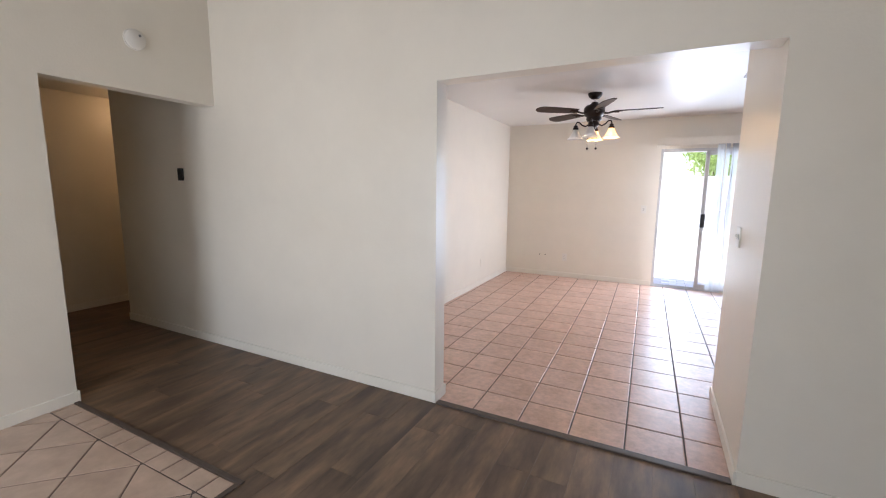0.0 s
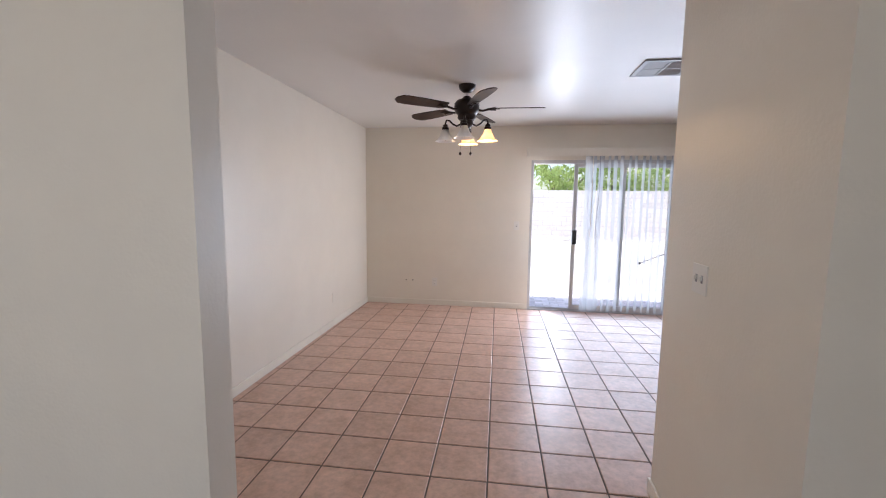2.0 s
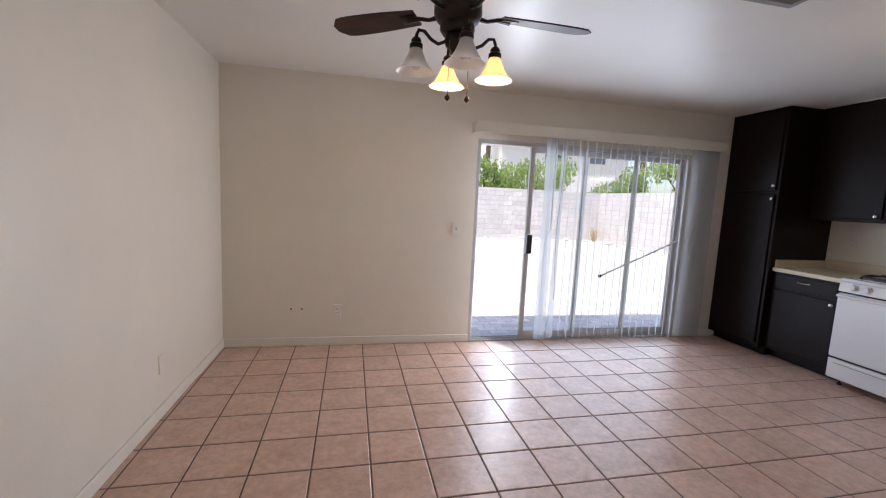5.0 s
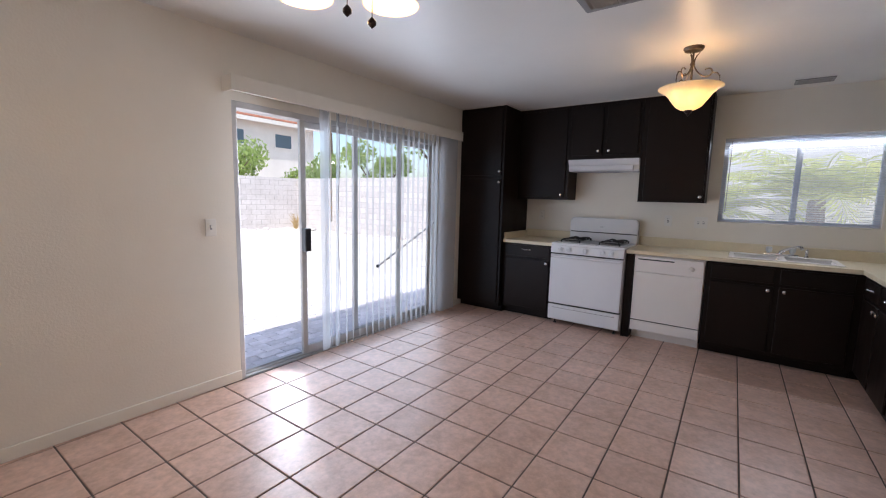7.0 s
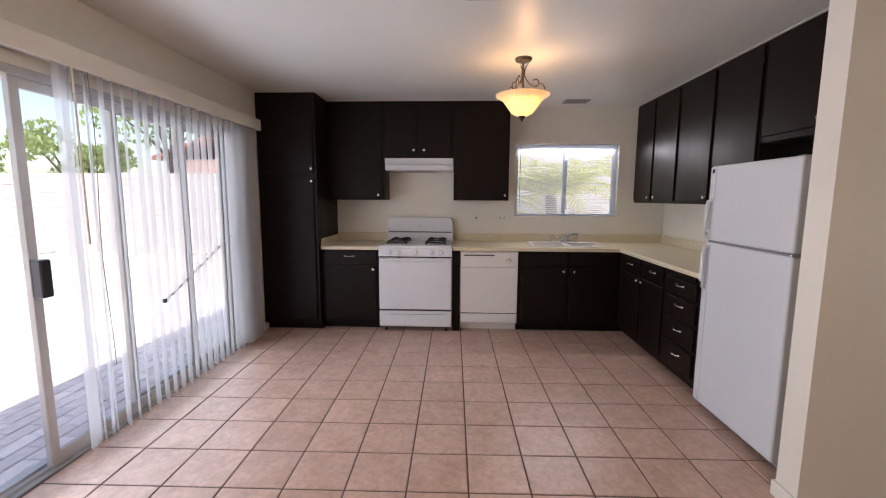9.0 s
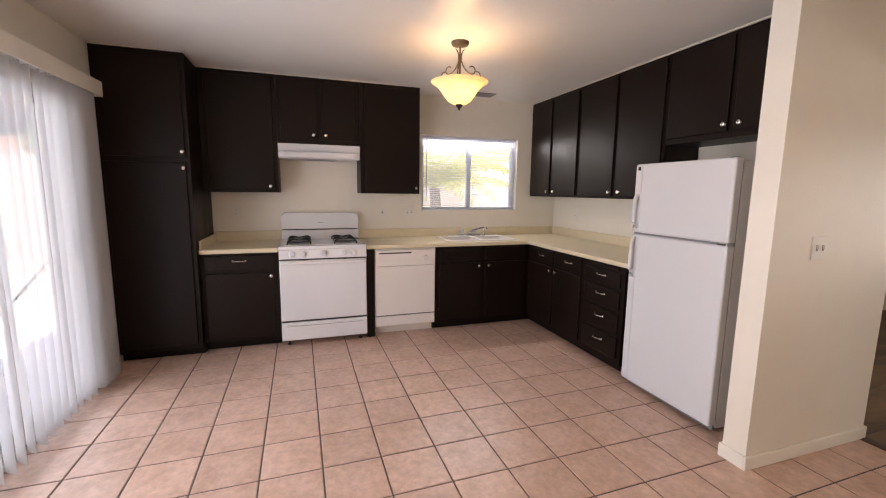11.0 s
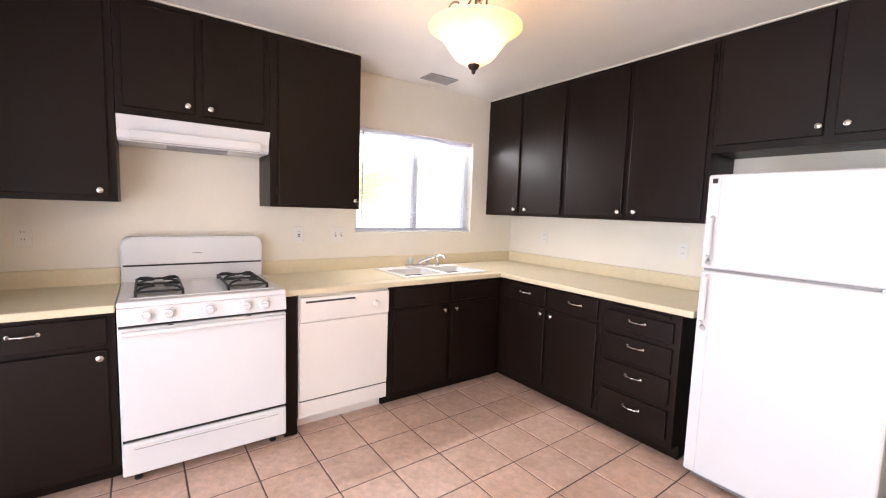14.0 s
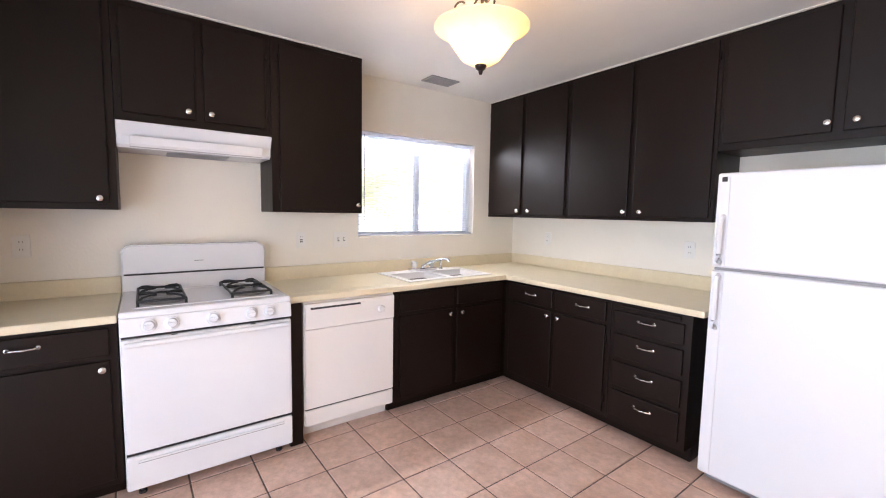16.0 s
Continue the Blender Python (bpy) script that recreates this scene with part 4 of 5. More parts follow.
def refrigerator():
    x0, x1, fy, by = 2.966, 3.676, -3.662, -4.36
    t = thing("refrigerator", (3.32, -4.0, 0), "white top-freezer refrigerator beside the partition", "refrigerator")
    part("body", box(x0 + 0.004, x1 - 0.004, by, fy - 0.072, 0.03, 1.60, 0.006), FRIDGE, t)
    part("gasket", box(x0 + 0.012, x1 - 0.012, fy - 0.073, fy - 0.058, 0.07, 1.595), SEAM, t)
    lo = part("door", box(x0, x1, fy - 0.060, fy, 0.055, 1.128, 0.012, seg=3), FRIDGE, t)
    up = part("freezer_door", box(x0, x1, fy - 0.060, fy, 1.142, 1.612, 0.012, seg=3), FRIDGE, t)
    part("hinge", box(x0 + 0.004, x0 + 0.06, fy - 0.05, fy + 0.004, 1.1285, 1.1415, 0.002), CHROME, t, "chrome centre hinge")
    part("hinge", box(x0 + 0.014, x0 + 0.05, fy - 0.05, fy - 0.012, 1.6125, 1.617, 0.002), SEAM, t)
    # grey filler between the doors, coloured as the gap's shade
    part("door_gap_shade", box(x0 + 0.01, x1 - 0.01, fy - 0.058, fy - 0.012, 1.1285, 1.1415), SEAM, t)
    part("toe_grille", box(x0 + 0.02, x1 - 0.02, fy - 0.075, fy - 0.06, 0.012, 0.052), SEAM, t)
    for x in (x0 + 0.05, x1 - 0.05):
        part("roller", lathe([(0.018, -0.01), (0.018, 0.01)], (0, 0, 0), 12, turn=pose(x, fy - 0.10, 0.018, 0, 90, 0)), BLACKPLASTIC, t)
        part("roller", lathe([(0.018, -0.01), (0.018, 0.01)], (0, 0, 0), 12, turn=pose(x, by + 0.08, 0.018, 0, 90, 0)), BLACKPLASTIC, t)

    def grip(z0, z1, parent):
        x = x1 - 0.036
        bm = bmesh.new()
        pts = [(x, fy - 0.004, z0), (x, fy + 0.022, z0 + 0.012), (x, fy + 0.030, z0 + 0.05), (x, fy + 0.030, z1 - 0.05), (x, fy + 0.022, z1 - 0.012), (x, fy - 0.004, z1)]
        tube(pts, 0.013, 10, bm)
        part("handle", bm, FRIDGE, parent, smooth=True)

    for p, a, b in ((up, 1.150, 1.604), (lo, 0.065, 1.122)):
        part("handle_trim", box(x1 - 0.058, x1 - 0.004, fy - 0.002, fy + 0.004, a, b, 0.003), FRIDGE, p)
    grip(1.165, 1.40, up)
    grip(0.83, 1.105, lo)
    part("badge", box(x1 - 0.045, x1 - 0.022, fy + 0.003, fy + 0.006, 1.568, 1.592), SLOT, up, "small dark badge")


refrigerator()


# ---- lamps and fan ----
def ceiling_fan():
    cx, cy = 1.575, -1.945
    t = thing("ceiling_fan", (cx, cy, CH), "oil-rubbed bronze ceiling fan with five walnut blades and four bell shades", "ceiling fan")
    part("canopy", lathe([(0.0, 0.0), (0.074, 0.0), (0.074, -0.012), (0.066, -0.035), (0.040, -0.058), (0.018, -0.064), (0, -0.064)], (cx, cy, CH), 28), BRONZE, t, smooth=True)
    part("downrod", tube([(cx, cy, CH - 0.06), (cx, cy, 2.33)], 0.012, 12), CHROME, t, smooth=True)
    part("motor_housing", lathe([(0.0, 2.345), (0.03, 2.345), (0.045, 2.325), (0.085, 2.312), (0.108, 2.285), (0.110, 2.235), (0.096, 2.205), (0.078, 2.19), (0.080, 2.165), (0.066, 2.145), (0.0, 2.145)], (cx, cy, 0), 32), BRONZE, t, smooth=True)
    part("switch_housing", lathe([(0.0, 2.150), (0.052, 2.148), (0.058, 2.12), (0.05, 2.095), (0.028, 2.08), (0.02, 2.06), (0.0, 2.058)], (cx, cy, 0), 28), BRONZE, t, smooth=True)
    # blade and its iron, drawn along +x
    bm = bmesh.new()
    n = 12
    top, bot = [], []
    for i in range(n + 1):
        u = i / n
        x = 0.205 + 0.46 * u
        w = 0.052 + 0.02 * math.sin(u * math.pi * 0.7)
        if u > 0.85:
            w *= math.sqrt(max(0.05, 1 - ((u - 0.85) / 0.16) ** 2))
        for lst, z in ((top, 0.0035), (bot, -0.0035)):
            lst.append((bm.verts.new((x, -w, z)), bm.verts.new((x, w, z))))
    for i in range(n):
        for s in (top, bot):
            bm.faces.new((s[i][0], s[i][1], s[i + 1][1], s[i + 1][0]))
        for k in (0, 1):
            bm.faces.new((top[i][k], top[i + 1][k], bot[i + 1][k], bot[i][k]))
    bm.faces.new((top[0][0], top[0][1], bot[0][1], bot[0][0]))
    bm.faces.new((top[n][0], top[n][1], bot[n][1], bot[n][0]))
    blade = finish(bm, "blade", WALNUT)
    bm = tube([(0.09, 0, -0.012), (0.14, 0, -0.02), (0.19, 0, -0.008), (0.25, 0, -0.006)], [0.012, 0.009, 0.010, 0.016], 8)
    box(0.205, 0.285, -0.03, 0.03, -0.0105, -0.0045, 0.003, bm=bm)
    iron = finish(bm, "blade_iron", BRONZE, True)
    for k in range(5):
        m = pose(cx, cy, 2.245, 0, 0, 2 + 72 * k) @ pose(0, 0, 0, 12, 0, 0)
        b = placed("blade", blade, t, m, "dark walnut fan blade")
        o = new("blade_iron", iron)
        o.parent = b
        ORIGIN[o] = ORIGIN[b]
    prof = [(0.018, 2.075), (0.026, 2.066), (0.034, 2.045), (0.047, 2.015), (0.066, 1.985), (0.089, 1.966), (0.0855, 1.966), (0.063, 1.988), (0.044, 2.016), (0.031, 2.045), (0.023, 2.064)]
    for k, (dx, dy) in enumerate(((1, 0), (0, 1), (-1, 0), (0, -1))):
        lit = k < 2
        r = 0.185
        px, py = cx + dx * r, cy + dy * r
        pts = [(cx + dx * 0.05, cy + dy * 0.05, 2.115), (cx + dx * 0.085, cy + dy * 0.085, 2.098), (cx + dx * 0.12, cy + dy * 0.12, 2.115), (cx + dx * 0.15, cy + dy * 0.15, 2.145), (cx + dx * 0.175, cy + dy * 0.175, 2.148), (px, py, 2.125), (px, py, 2.10)]
        part("arm", tube(pts, 0.008, 8), BRONZE, t, smooth=True)
        part("socket", lathe([(0.0, 2.112), (0.018, 2.112), (0.024, 2.10), (0.020, 2.093), (0.030, 2.085), (0.030, 2.066), (0.0, 2.066)], (px, py, 0), 18), BRONZE, t, smooth=True)
        s = part("shade", lathe(prof, (px, py, 0), 28), SHADE_ON if lit else SHADE_OFF, t, "lit amber-glowing frosted bell shade" if lit else "unlit white frosted bell shade", smooth=True)
        part("bulb", lathe([(0.0, 2.06), (0.010, 2.055), (0.013, 2.035), (0.022, 2.01), (0.023, 1.995), (0.016, 1.98), (0.0, 1.974)], (px, py, 0), 14), BULB if lit else BULB_OFF, s, smooth=True)
    for dx, dy in ((-0.045, -0.06), (0.045, -0.06)):
        c = part("pull_chain", tube([(cx + dx, cy + dy, 2.10), (cx + dx, cy + dy, 1.86)], 0.0015, 6), PEWTER, t)
        part("pull_knob", lathe([(0, 1.872), (0.004, 1.868), (0.012, 1.858), (0.012, 1.850), (0.004, 1.842), (0, 1.838)], (cx + dx, cy + dy, 0), 12), BRONZE, c, smooth=True)


ceiling_fan()


def pendant_light():
    cx, cy = 4.18, -2.52
    t = thing("pendant_light", (cx, cy, CH), "pewter scroll pendant light with a lit alabaster glass bowl", "pendant light")
    part("canopy", lathe([(0.0, CH), (0.064, CH), (0.064, CH - 0.008), (0.056, CH - 0.022), (0.02, CH - 0.032), (0, CH - 0.032)], (cx, cy, 0), 24), PEWTER, t, smooth=True)
    part("stem", tube([(cx, cy, CH - 0.03), (cx, cy, 2.20)], 0.007, 10), PEWTER, t, smooth=True)
    part("collar", lathe([(0.0, 2.345), (0.012, 2.34), (0.017, 2.33), (0.012, 2.318), (0.0, 2.314)], (cx, cy, 0), 14), PEWTER, t, smooth=True)
    for k in range(3):
        a = radians(35 + 120 * k)
        c, s = math.cos(a), math.sin(a)
        leaf = [(0.008, 2.33), (0.012, 2.36), (0.022, 2.385), (0.040, 2.405)]
        part("leaf_scroll", tube([(cx + r * c, cy + r * s, z) for r, z in leaf], [0.005, 0.005, 0.004, 0.0012], 8), PEWTER, t, smooth=True)
        pts = []
        for i in range(26):
            u = i / 25
            if u < 0.5:
                v = u / 0.5
                r, z = 0.010 + 0.085 * v ** 1.4, 2.325 - 0.085 * math.sin(v * math.pi / 2)
            else:
                v = (u - 0.5) / 0.5
                ang = -math.pi / 2 + v * 1.25 * math.pi
                r, z = 0.095 + 0.026 * math.cos(ang), 2.266 + 0.026 * math.sin(ang)
            pts.append((cx + r * c, cy + r * s, z))
        part("scroll", tube(pts, 0.0045, 8), PEWTER, t, smooth=True)
        pts = [(cx + r * c, cy + r * s, z) for r, z in ((0.105, 2.242), (0.125, 2.262), (0.150, 2.258), (0.166, 2.235), (0.170, 2.198), (0.165, 2.180))]
        part("scroll", tube(pts, 0.0045, 8), PEWTER, t, smooth=True)
    prof = [(0.012, 2.018), (0.05, 2.026), (0.082, 2.046), (0.112, 2.085), (0.142, 2.128), (0.172, 2.155), (0.201, 2.170), (0.200, 2.176), (0.170, 2.163), (0.138, 2.135), (0.108, 2.092), (0.078, 2.053), (0.048, 2.033), (0.012, 2.025)]
    b = part("bowl", lathe(prof, (cx, cy, 0), 40), BOWL, t, "glowing amber alabaster glass bowl", smooth=True)
    part("finial", lathe([(0.0, 2.030), (0.018, 2.028), (0.026, 2.018), (0.020, 2.004), (0.010, 1.998), (0.009, 1.990), (0.006, 1.982), (0.0, 1.980)], (cx, cy, 0), 18), BRONZE, b, smooth=True)
    for k in range(2):
        a = radians(20 + 180 * k)
        part("bulb", lathe([(0.0, 2.135), (0.012, 2.13), (0.026, 2.11), (0.026, 2.095), (0.014, 2.078), (0.0, 2.074)], (cx + 0.062 * math.cos(a), cy + 0.062 * math.sin(a), 0), 14), BULB, b, smooth=True)


pendant_light()
# the lit bulbs
bulb_lamp(1.575 + 0.185, -1.945, 1.955, 2.0)
bulb_lamp(1.575, -1.945 + 0.185, 1.955, 2.0)
for k in range(2):
    bulb_lamp(4.18 + 0.062 * math.cos(radians(20 + 180 * k)), -2.52 + 0.062 * math.sin(radians(20 + 180 * k)), 2.115, 3.0)


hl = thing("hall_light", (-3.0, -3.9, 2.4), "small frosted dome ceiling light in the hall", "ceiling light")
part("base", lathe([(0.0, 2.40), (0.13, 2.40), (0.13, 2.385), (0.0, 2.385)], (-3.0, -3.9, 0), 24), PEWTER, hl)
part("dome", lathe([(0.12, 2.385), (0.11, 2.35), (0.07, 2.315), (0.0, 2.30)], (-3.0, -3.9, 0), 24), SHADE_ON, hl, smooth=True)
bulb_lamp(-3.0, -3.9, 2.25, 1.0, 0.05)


# ---- ceiling registers ----
def ceiling_diffuser():
    x0, x1, y0, y1, z = 2.865, 3.235, -2.45, -2.075, CH
    t = thing("ceiling_vent", ((x0 + x1) / 2, (y0 + y1) / 2, z), "white square four-way ceiling air diffuser", "vent")
    part("frame", prism_ring(x0, x1, y0, y1, 0.032, z - 0.010, z - 0.001), VENTM, t)
    # thin dark sheet in place of the shaded open duct
    part("throat_shade", box(x0 + 0.032, x1 - 0.032, y0 + 0.032, y1 - 0.032, z - 0.004, z - 0.001), VENT_SHADE, t)
    mx, my = (x0 + x1) / 2, (y0 + y1) / 2
    part("divider", box(mx - 0.006, mx + 0.006, y0 + 0.032, y1 - 0.032, z - 0.012, z - 0.004), VENTM, t)
    part("divider", box(x0 + 0.032, mx - 0.006, my - 0.006, my + 0.006, z - 0.012, z - 0.004), VENTM, t)
    part("divider", box(mx + 0.006, x1 - 0.032, my - 0.006, my + 0.006, z - 0.012, z - 0.004), VENTM, t)
    for i in range(7):
        o = 0.034 + i * 0.0192
        for q, (lo, hi) in enumerate(((y0 + 0.032, my - 0.006), (my + 0.006, y1 - 0.032))):
            sx = x0 + o
            bm = prism([(sx, z - 0.004), (sx + 0.003, z - 0.004), (sx + 0.016, z - 0.013), (sx + 0.013, z - 0.013)], "y", lo, hi)
            part("slat", bm, VENTM, t)
        for q, (lo, hi) in enumerate(((y0 + 0.032, my - 0.006), (my + 0.006, y1 - 0.032))):
            s = lo + 0.006 + i * (hi - lo) / 7.2
            bm = prism([(s, z - 0.004), (s + 0.003, z - 0.004), (s + 0.016, z - 0.013), (s + 0.013, z - 0.013)], "x", mx + 0.006, x1 - 0.032)
            part("slat", bm, VENTM, t)


def ceiling_register(x0, x1, y0, y1):
    z = CH
    t = thing("ceiling_vent", ((x0 + x1) / 2, (y0 + y1) / 2, z), "small grey louvred ceiling register above the window", "vent")
    part("frame", prism_ring(x0, x1, y0, y1, 0.02, z - 0.009, z - 0.001), VENTM, t)
    # the duct's shade again, as a dark sheet behind the louvres
    part("throat_shade", box(x0 + 0.02, x1 - 0.02, y0 + 0.02, y1 - 0.02, z - 0.004, z - 0.001), VENT_SHADE, t)
    n = 7
    for i in range(n):
        s = x0 + 0.024 + i * (x1 - x0 - 0.05) / n
        part("slat", prism([(s, z - 0.004), (s + 0.003, z - 0.004), (s + 0.012, z - 0.012), (s + 0.009, z - 0.012)], "y", y0 + 0.02, y1 - 0.02), VENTM, t)


ceiling_diffuser()
ceiling_register(5.48, 5.64, -3.42, -3.16)


# ---- plates, switches, small wall things ----
def wall_plate(kind, at, out, label, gangs=1, mat=None):
    """kind: outlet, switch or blank; out: the wall's normal (x, y)."""
    x, y, z = at
    nx, ny = out
    t = thing("wall_outlet" if kind == "outlet" else "light_switch" if kind == "switch" else "wall_plate", at, label, "outlet" if kind == "outlet" else "switch" if kind == "switch" else "wall plate")
    tx, ty = -ny, nx

    def b(u0, u1, d0, d1, z0, z1, bevel=0.0):
        xs = [x + tx * u + nx * d for u in (u0, u1) for d in (d0, d1)]
        ys = [y + ty * u + ny * d for u in (u0, u1) for d in (d0, d1)]
        return box(min(xs), max(xs), min(ys), max(ys), z + z0, z + z1, bevel)

    w = 0.036 + 0.023 * (gangs - 1)
    p = part("plate", b(-w, w, 0.0, 0.006, -0.058, 0.058, 0.0025), mat or PLATE, t)
    for g in range(gangs):
        c = (g - (gangs - 1) / 2) * 0.046
        if kind == "outlet":
            for dz in (-0.02, 0.02):
                r = part("receptacle", b(c - 0.016, c + 0.016, 0.006, 0.0075, dz - 0.0135, dz + 0.0135, 0.001), mat or PLATE, p)
                part("slot", b(c - 0.0075, c - 0.005, 0.0072, 0.0081, dz - 0.003, dz + 0.006), SLOT, r)
                part("slot", b(c + 0.005, c + 0.0075, 0.0072, 0.0081, dz - 0.003, dz + 0.006), SLOT, r)
        elif kind == "switch":
            part("toggle", b(c - 0.005, c + 0.005, 0.006, 0.016, -0.004, 0.014, 0.002), mat or PLATE, p)
            part("toggle_slot", b(c - 0.007, c + 0.007, 0.0055, 0.0068, -0.014, 0.016), SEAM, p)
    return t


wall_plate("outlet", (0.986, 0.0, 0.326), (0, -1), "ivory duplex outlet low on the painted wall")
wall_plate("switch", (2.09, 0.0, 1.135), (0, -1), "ivory light switch beside the patio door")
wall_plate("switch", (PX0, -3.915, 1.15), (-1, 0), "ivory double light switch on the partition", 2)
wall_plate("blank", (0.0, -1.175, 0.328), (1, 0), "cream painted-over wall plate near the floor", mat=WALL)
wall_plate("outlet", (EX, -0.815, 1.182), (-1, 0), "ivory duplex outlet above the short countertop")
gfci = wall_plate("outlet", (EX, -2.253, 1.180), (-1, 0), "ivory safety outlet with dark buttons above the dishwasher")
for dz, hz in ((0.0, 0.004), (-0.012, 0.003)):
    part("button", box(EX - 0.0095, EX - 0.006, -2.262, -2.244, 1.180 + dz - hz, 1.180 + dz + hz, 0.001), SLOT, gfci, "small dark button")
wall_plate("switch", (EX, -2.557, 1.176), (-1, 0), "ivory double switch beside the kitchen window", 2)
wall_plate("outlet", (4.10, SY, 1.163), (0, 1), "ivory duplex outlet on the white kitchen wall")
wall_plate("outlet", (5.35, SY, 1.168), (0, 1), "ivory duplex outlet in the kitchen corner")
wall_plate("outlet", (3.468, LY, 0.353), (0, -1), "ivory duplex outlet on the living room wall")
for x in (0.578, 0.672):
    h = solid("cable_hole", lathe([(0, 0.0015), (0.006, 0.0015), (0.008, 0.0005), (0.0085, 0.0)], (0, 0, 0), 12, turn=pose(x, 0.0, 0.343, 90, 0, 0)), SLOT, "small dark screw hole in the painted wall", "hole", kind="", group="cable holes")

th = thing("thermostat", (-1.55, LY, 1.51), "small black thermostat on the hall wall", "thermostat")
part("housing", box(-1.582, -1.518, LY - 0.022, LY, 1.455, 1.565, 0.006), BLACKPLASTIC, th)
part("screen", box(-1.572, -1.528, LY - 0.0235, LY - 0.0215, 1.51, 1.552), SLOT, th)
sd = thing("smoke_detector", (HX, -5.095, 2.40), "round white smoke detector above the hall opening", "smoke detector")
part("base", lathe([(0.07, 0.0), (0.07, 0.008), (0.0, 0.009)], (0, 0, 0), 28, turn=pose(HX, -5.095, 2.40, 0, 90, 0)), PLATE, sd, smooth=True)
part("cover", lathe([(0.064, 0.008), (0.062, 0.026), (0.050, 0.035), (0.0, 0.036)], (0, 0, 0), 28, turn=pose(HX, -5.095, 2.40, 0, 90, 0)), PLATE, sd, smooth=True)
part("test_button", lathe([(0.009, 0.035), (0.008, 0.038), (0, 0.038)], (0, 0, 0), 14, turn=pose(HX, -5.075, 2.425, 0, 90, 0)), SEAM, sd)

# ---- outside ----
solid("ground", box(-400, 400, -400, 400, -0.5, -0.10), GROUND, "pale dry bare ground of the yard", "ground")


def block_wall(name, axis, at, a, b, out, label):
    """A wall of concrete blocks; out: the side on which the blocks stand proud."""
    z0, z1 = -0.10, 2.02
    t = thing(name, ((a + b) / 2, at, z0) if axis == "x" else (at, (a + b) / 2, z0), label, "wall", kind="structure")
    lo, hi = (at, at + 0.15 * out)
    part("core", box(a, b, lo, hi, z0, z1 - 0.02) if axis == "x" else box(lo, hi, a, b, z0, z1 - 0.02), MORTAR, t)
    L, H, g = 0.40, 0.20, 0.010
    bm = box(-(L - g) / 2, (L - g) / 2, -0.012, 0.05, 0, H - g, 0.004, seg=1)
    me = finish(bm, "block", BLOCK)
    rest = bmesh.new()
    count = 0
    rows = int((z1 - z0) / H)

    def loose(m, u0, u1, h):
        tmp = box(u0, u1, -0.012, 0.05, 0, h - g)
        for f in tmp.faces:
            rest.faces.new([rest.verts.new(m @ v.co) for v in f.verts])
        tmp.free()

    for r in range(rows + 1):
        z = z0 + r * H
        h = min(H, z1 - z)
        if h < 0.03:
            continue
        s = a + (L / 2 if r % 2 == 0 else 0.0)
        pieces = [(a, s)] if s > a else []
        while s < b - 0.02:
            pieces.append((s, min(s + L, b)))
            s += L
        for p, q in pieces:
            c = (p + q) / 2
            m = pose(c, at, z, 0, 0, 0 if out > 0 else 180) if axis == "x" else pose(at, c, z, 0, 0, -90 if out > 0 else 90)
            near = (axis == "y" and -1.0 < c < 11.2) or (axis == "x" and 7.4 < c < 9.6)
            if near and count < 300 and q - p > L - 0.01 and h > H - 0.01:
                placed("block", me, t, m)
                count += 1
            else:
                loose(m, -(q - p - g) / 2, (q - p - g) / 2, h)
    tagged(part("blocks", rest, BLOCK, t), kind="stuff")


block_wall("garden_wall_east", "y", 11.7, 1.6, 12.8, 1, "weathered grey concrete block garden wall")
block_wall("garden_wall_north", "x", 12.8, -6.0, 11.7, 1, "weathered grey concrete block garden wall")


def rock(x, y, size, seed):
    """A lump of stone, half sunk in the ground."""
    bm = bmesh.new()
    bmesh.ops.create_icosphere(bm, subdivisions=2, radius=size)
    for v in bm.verts:
        k = 1 + 0.35 * noise.noise(v.co * (1.6 / size) + Vector((seed * 3.1, 0, 0)))
        v.co = (x + v.co.x * k * 1.2, y + v.co.y * k, -0.1 + size * 0.25 + v.co.z * k * 0.6)
    return solid("rock", bm, BLOCK, "pale rough stone lying at the garden wall", "rock", "", True, "stones along the garden wall")


rk = random.Random(31)
for k in range(22):
    rock(-1.0 + k * 0.56 + rk.uniform(-0.2, 0.2), 12.45 + rk.uniform(-0.2, 0.15), rk.uniform(0.07, 0.16), k)
for k in range(14):
    rock(11.3 + rk.uniform(-0.15, 0.15), 3.2 + k * 0.62 + rk.uniform(-0.2, 0.2), rk.uniform(0.07, 0.16), 40 + k)


def dry_shrub(x, y):
    rs = random.Random(8)
    t = thing("shrub", (x, y, -0.1), "small dry straw-coloured shrub at the garden wall", "shrub")
    bm = bmesh.new()
    for k in range(70):
        a, r, h = rs.uniform(0, 6.28), rs.uniform(0.05, 0.3), rs.uniform(0.25, 0.7)
        tube([(x + 0.05 * math.cos(a), y + 0.05 * math.sin(a), -0.1), (x + 0.5 * r * math.cos(a), y + 0.5 * r * math.sin(a), -0.1 + h * 0.6), (x + r * math.cos(a), y + r * math.sin(a), -0.1 + h)], [0.008, 0.006, 0.002], 4, bm)
    part("stems", bm, STRAW, t)


dry_shrub(11.25, 12.3)


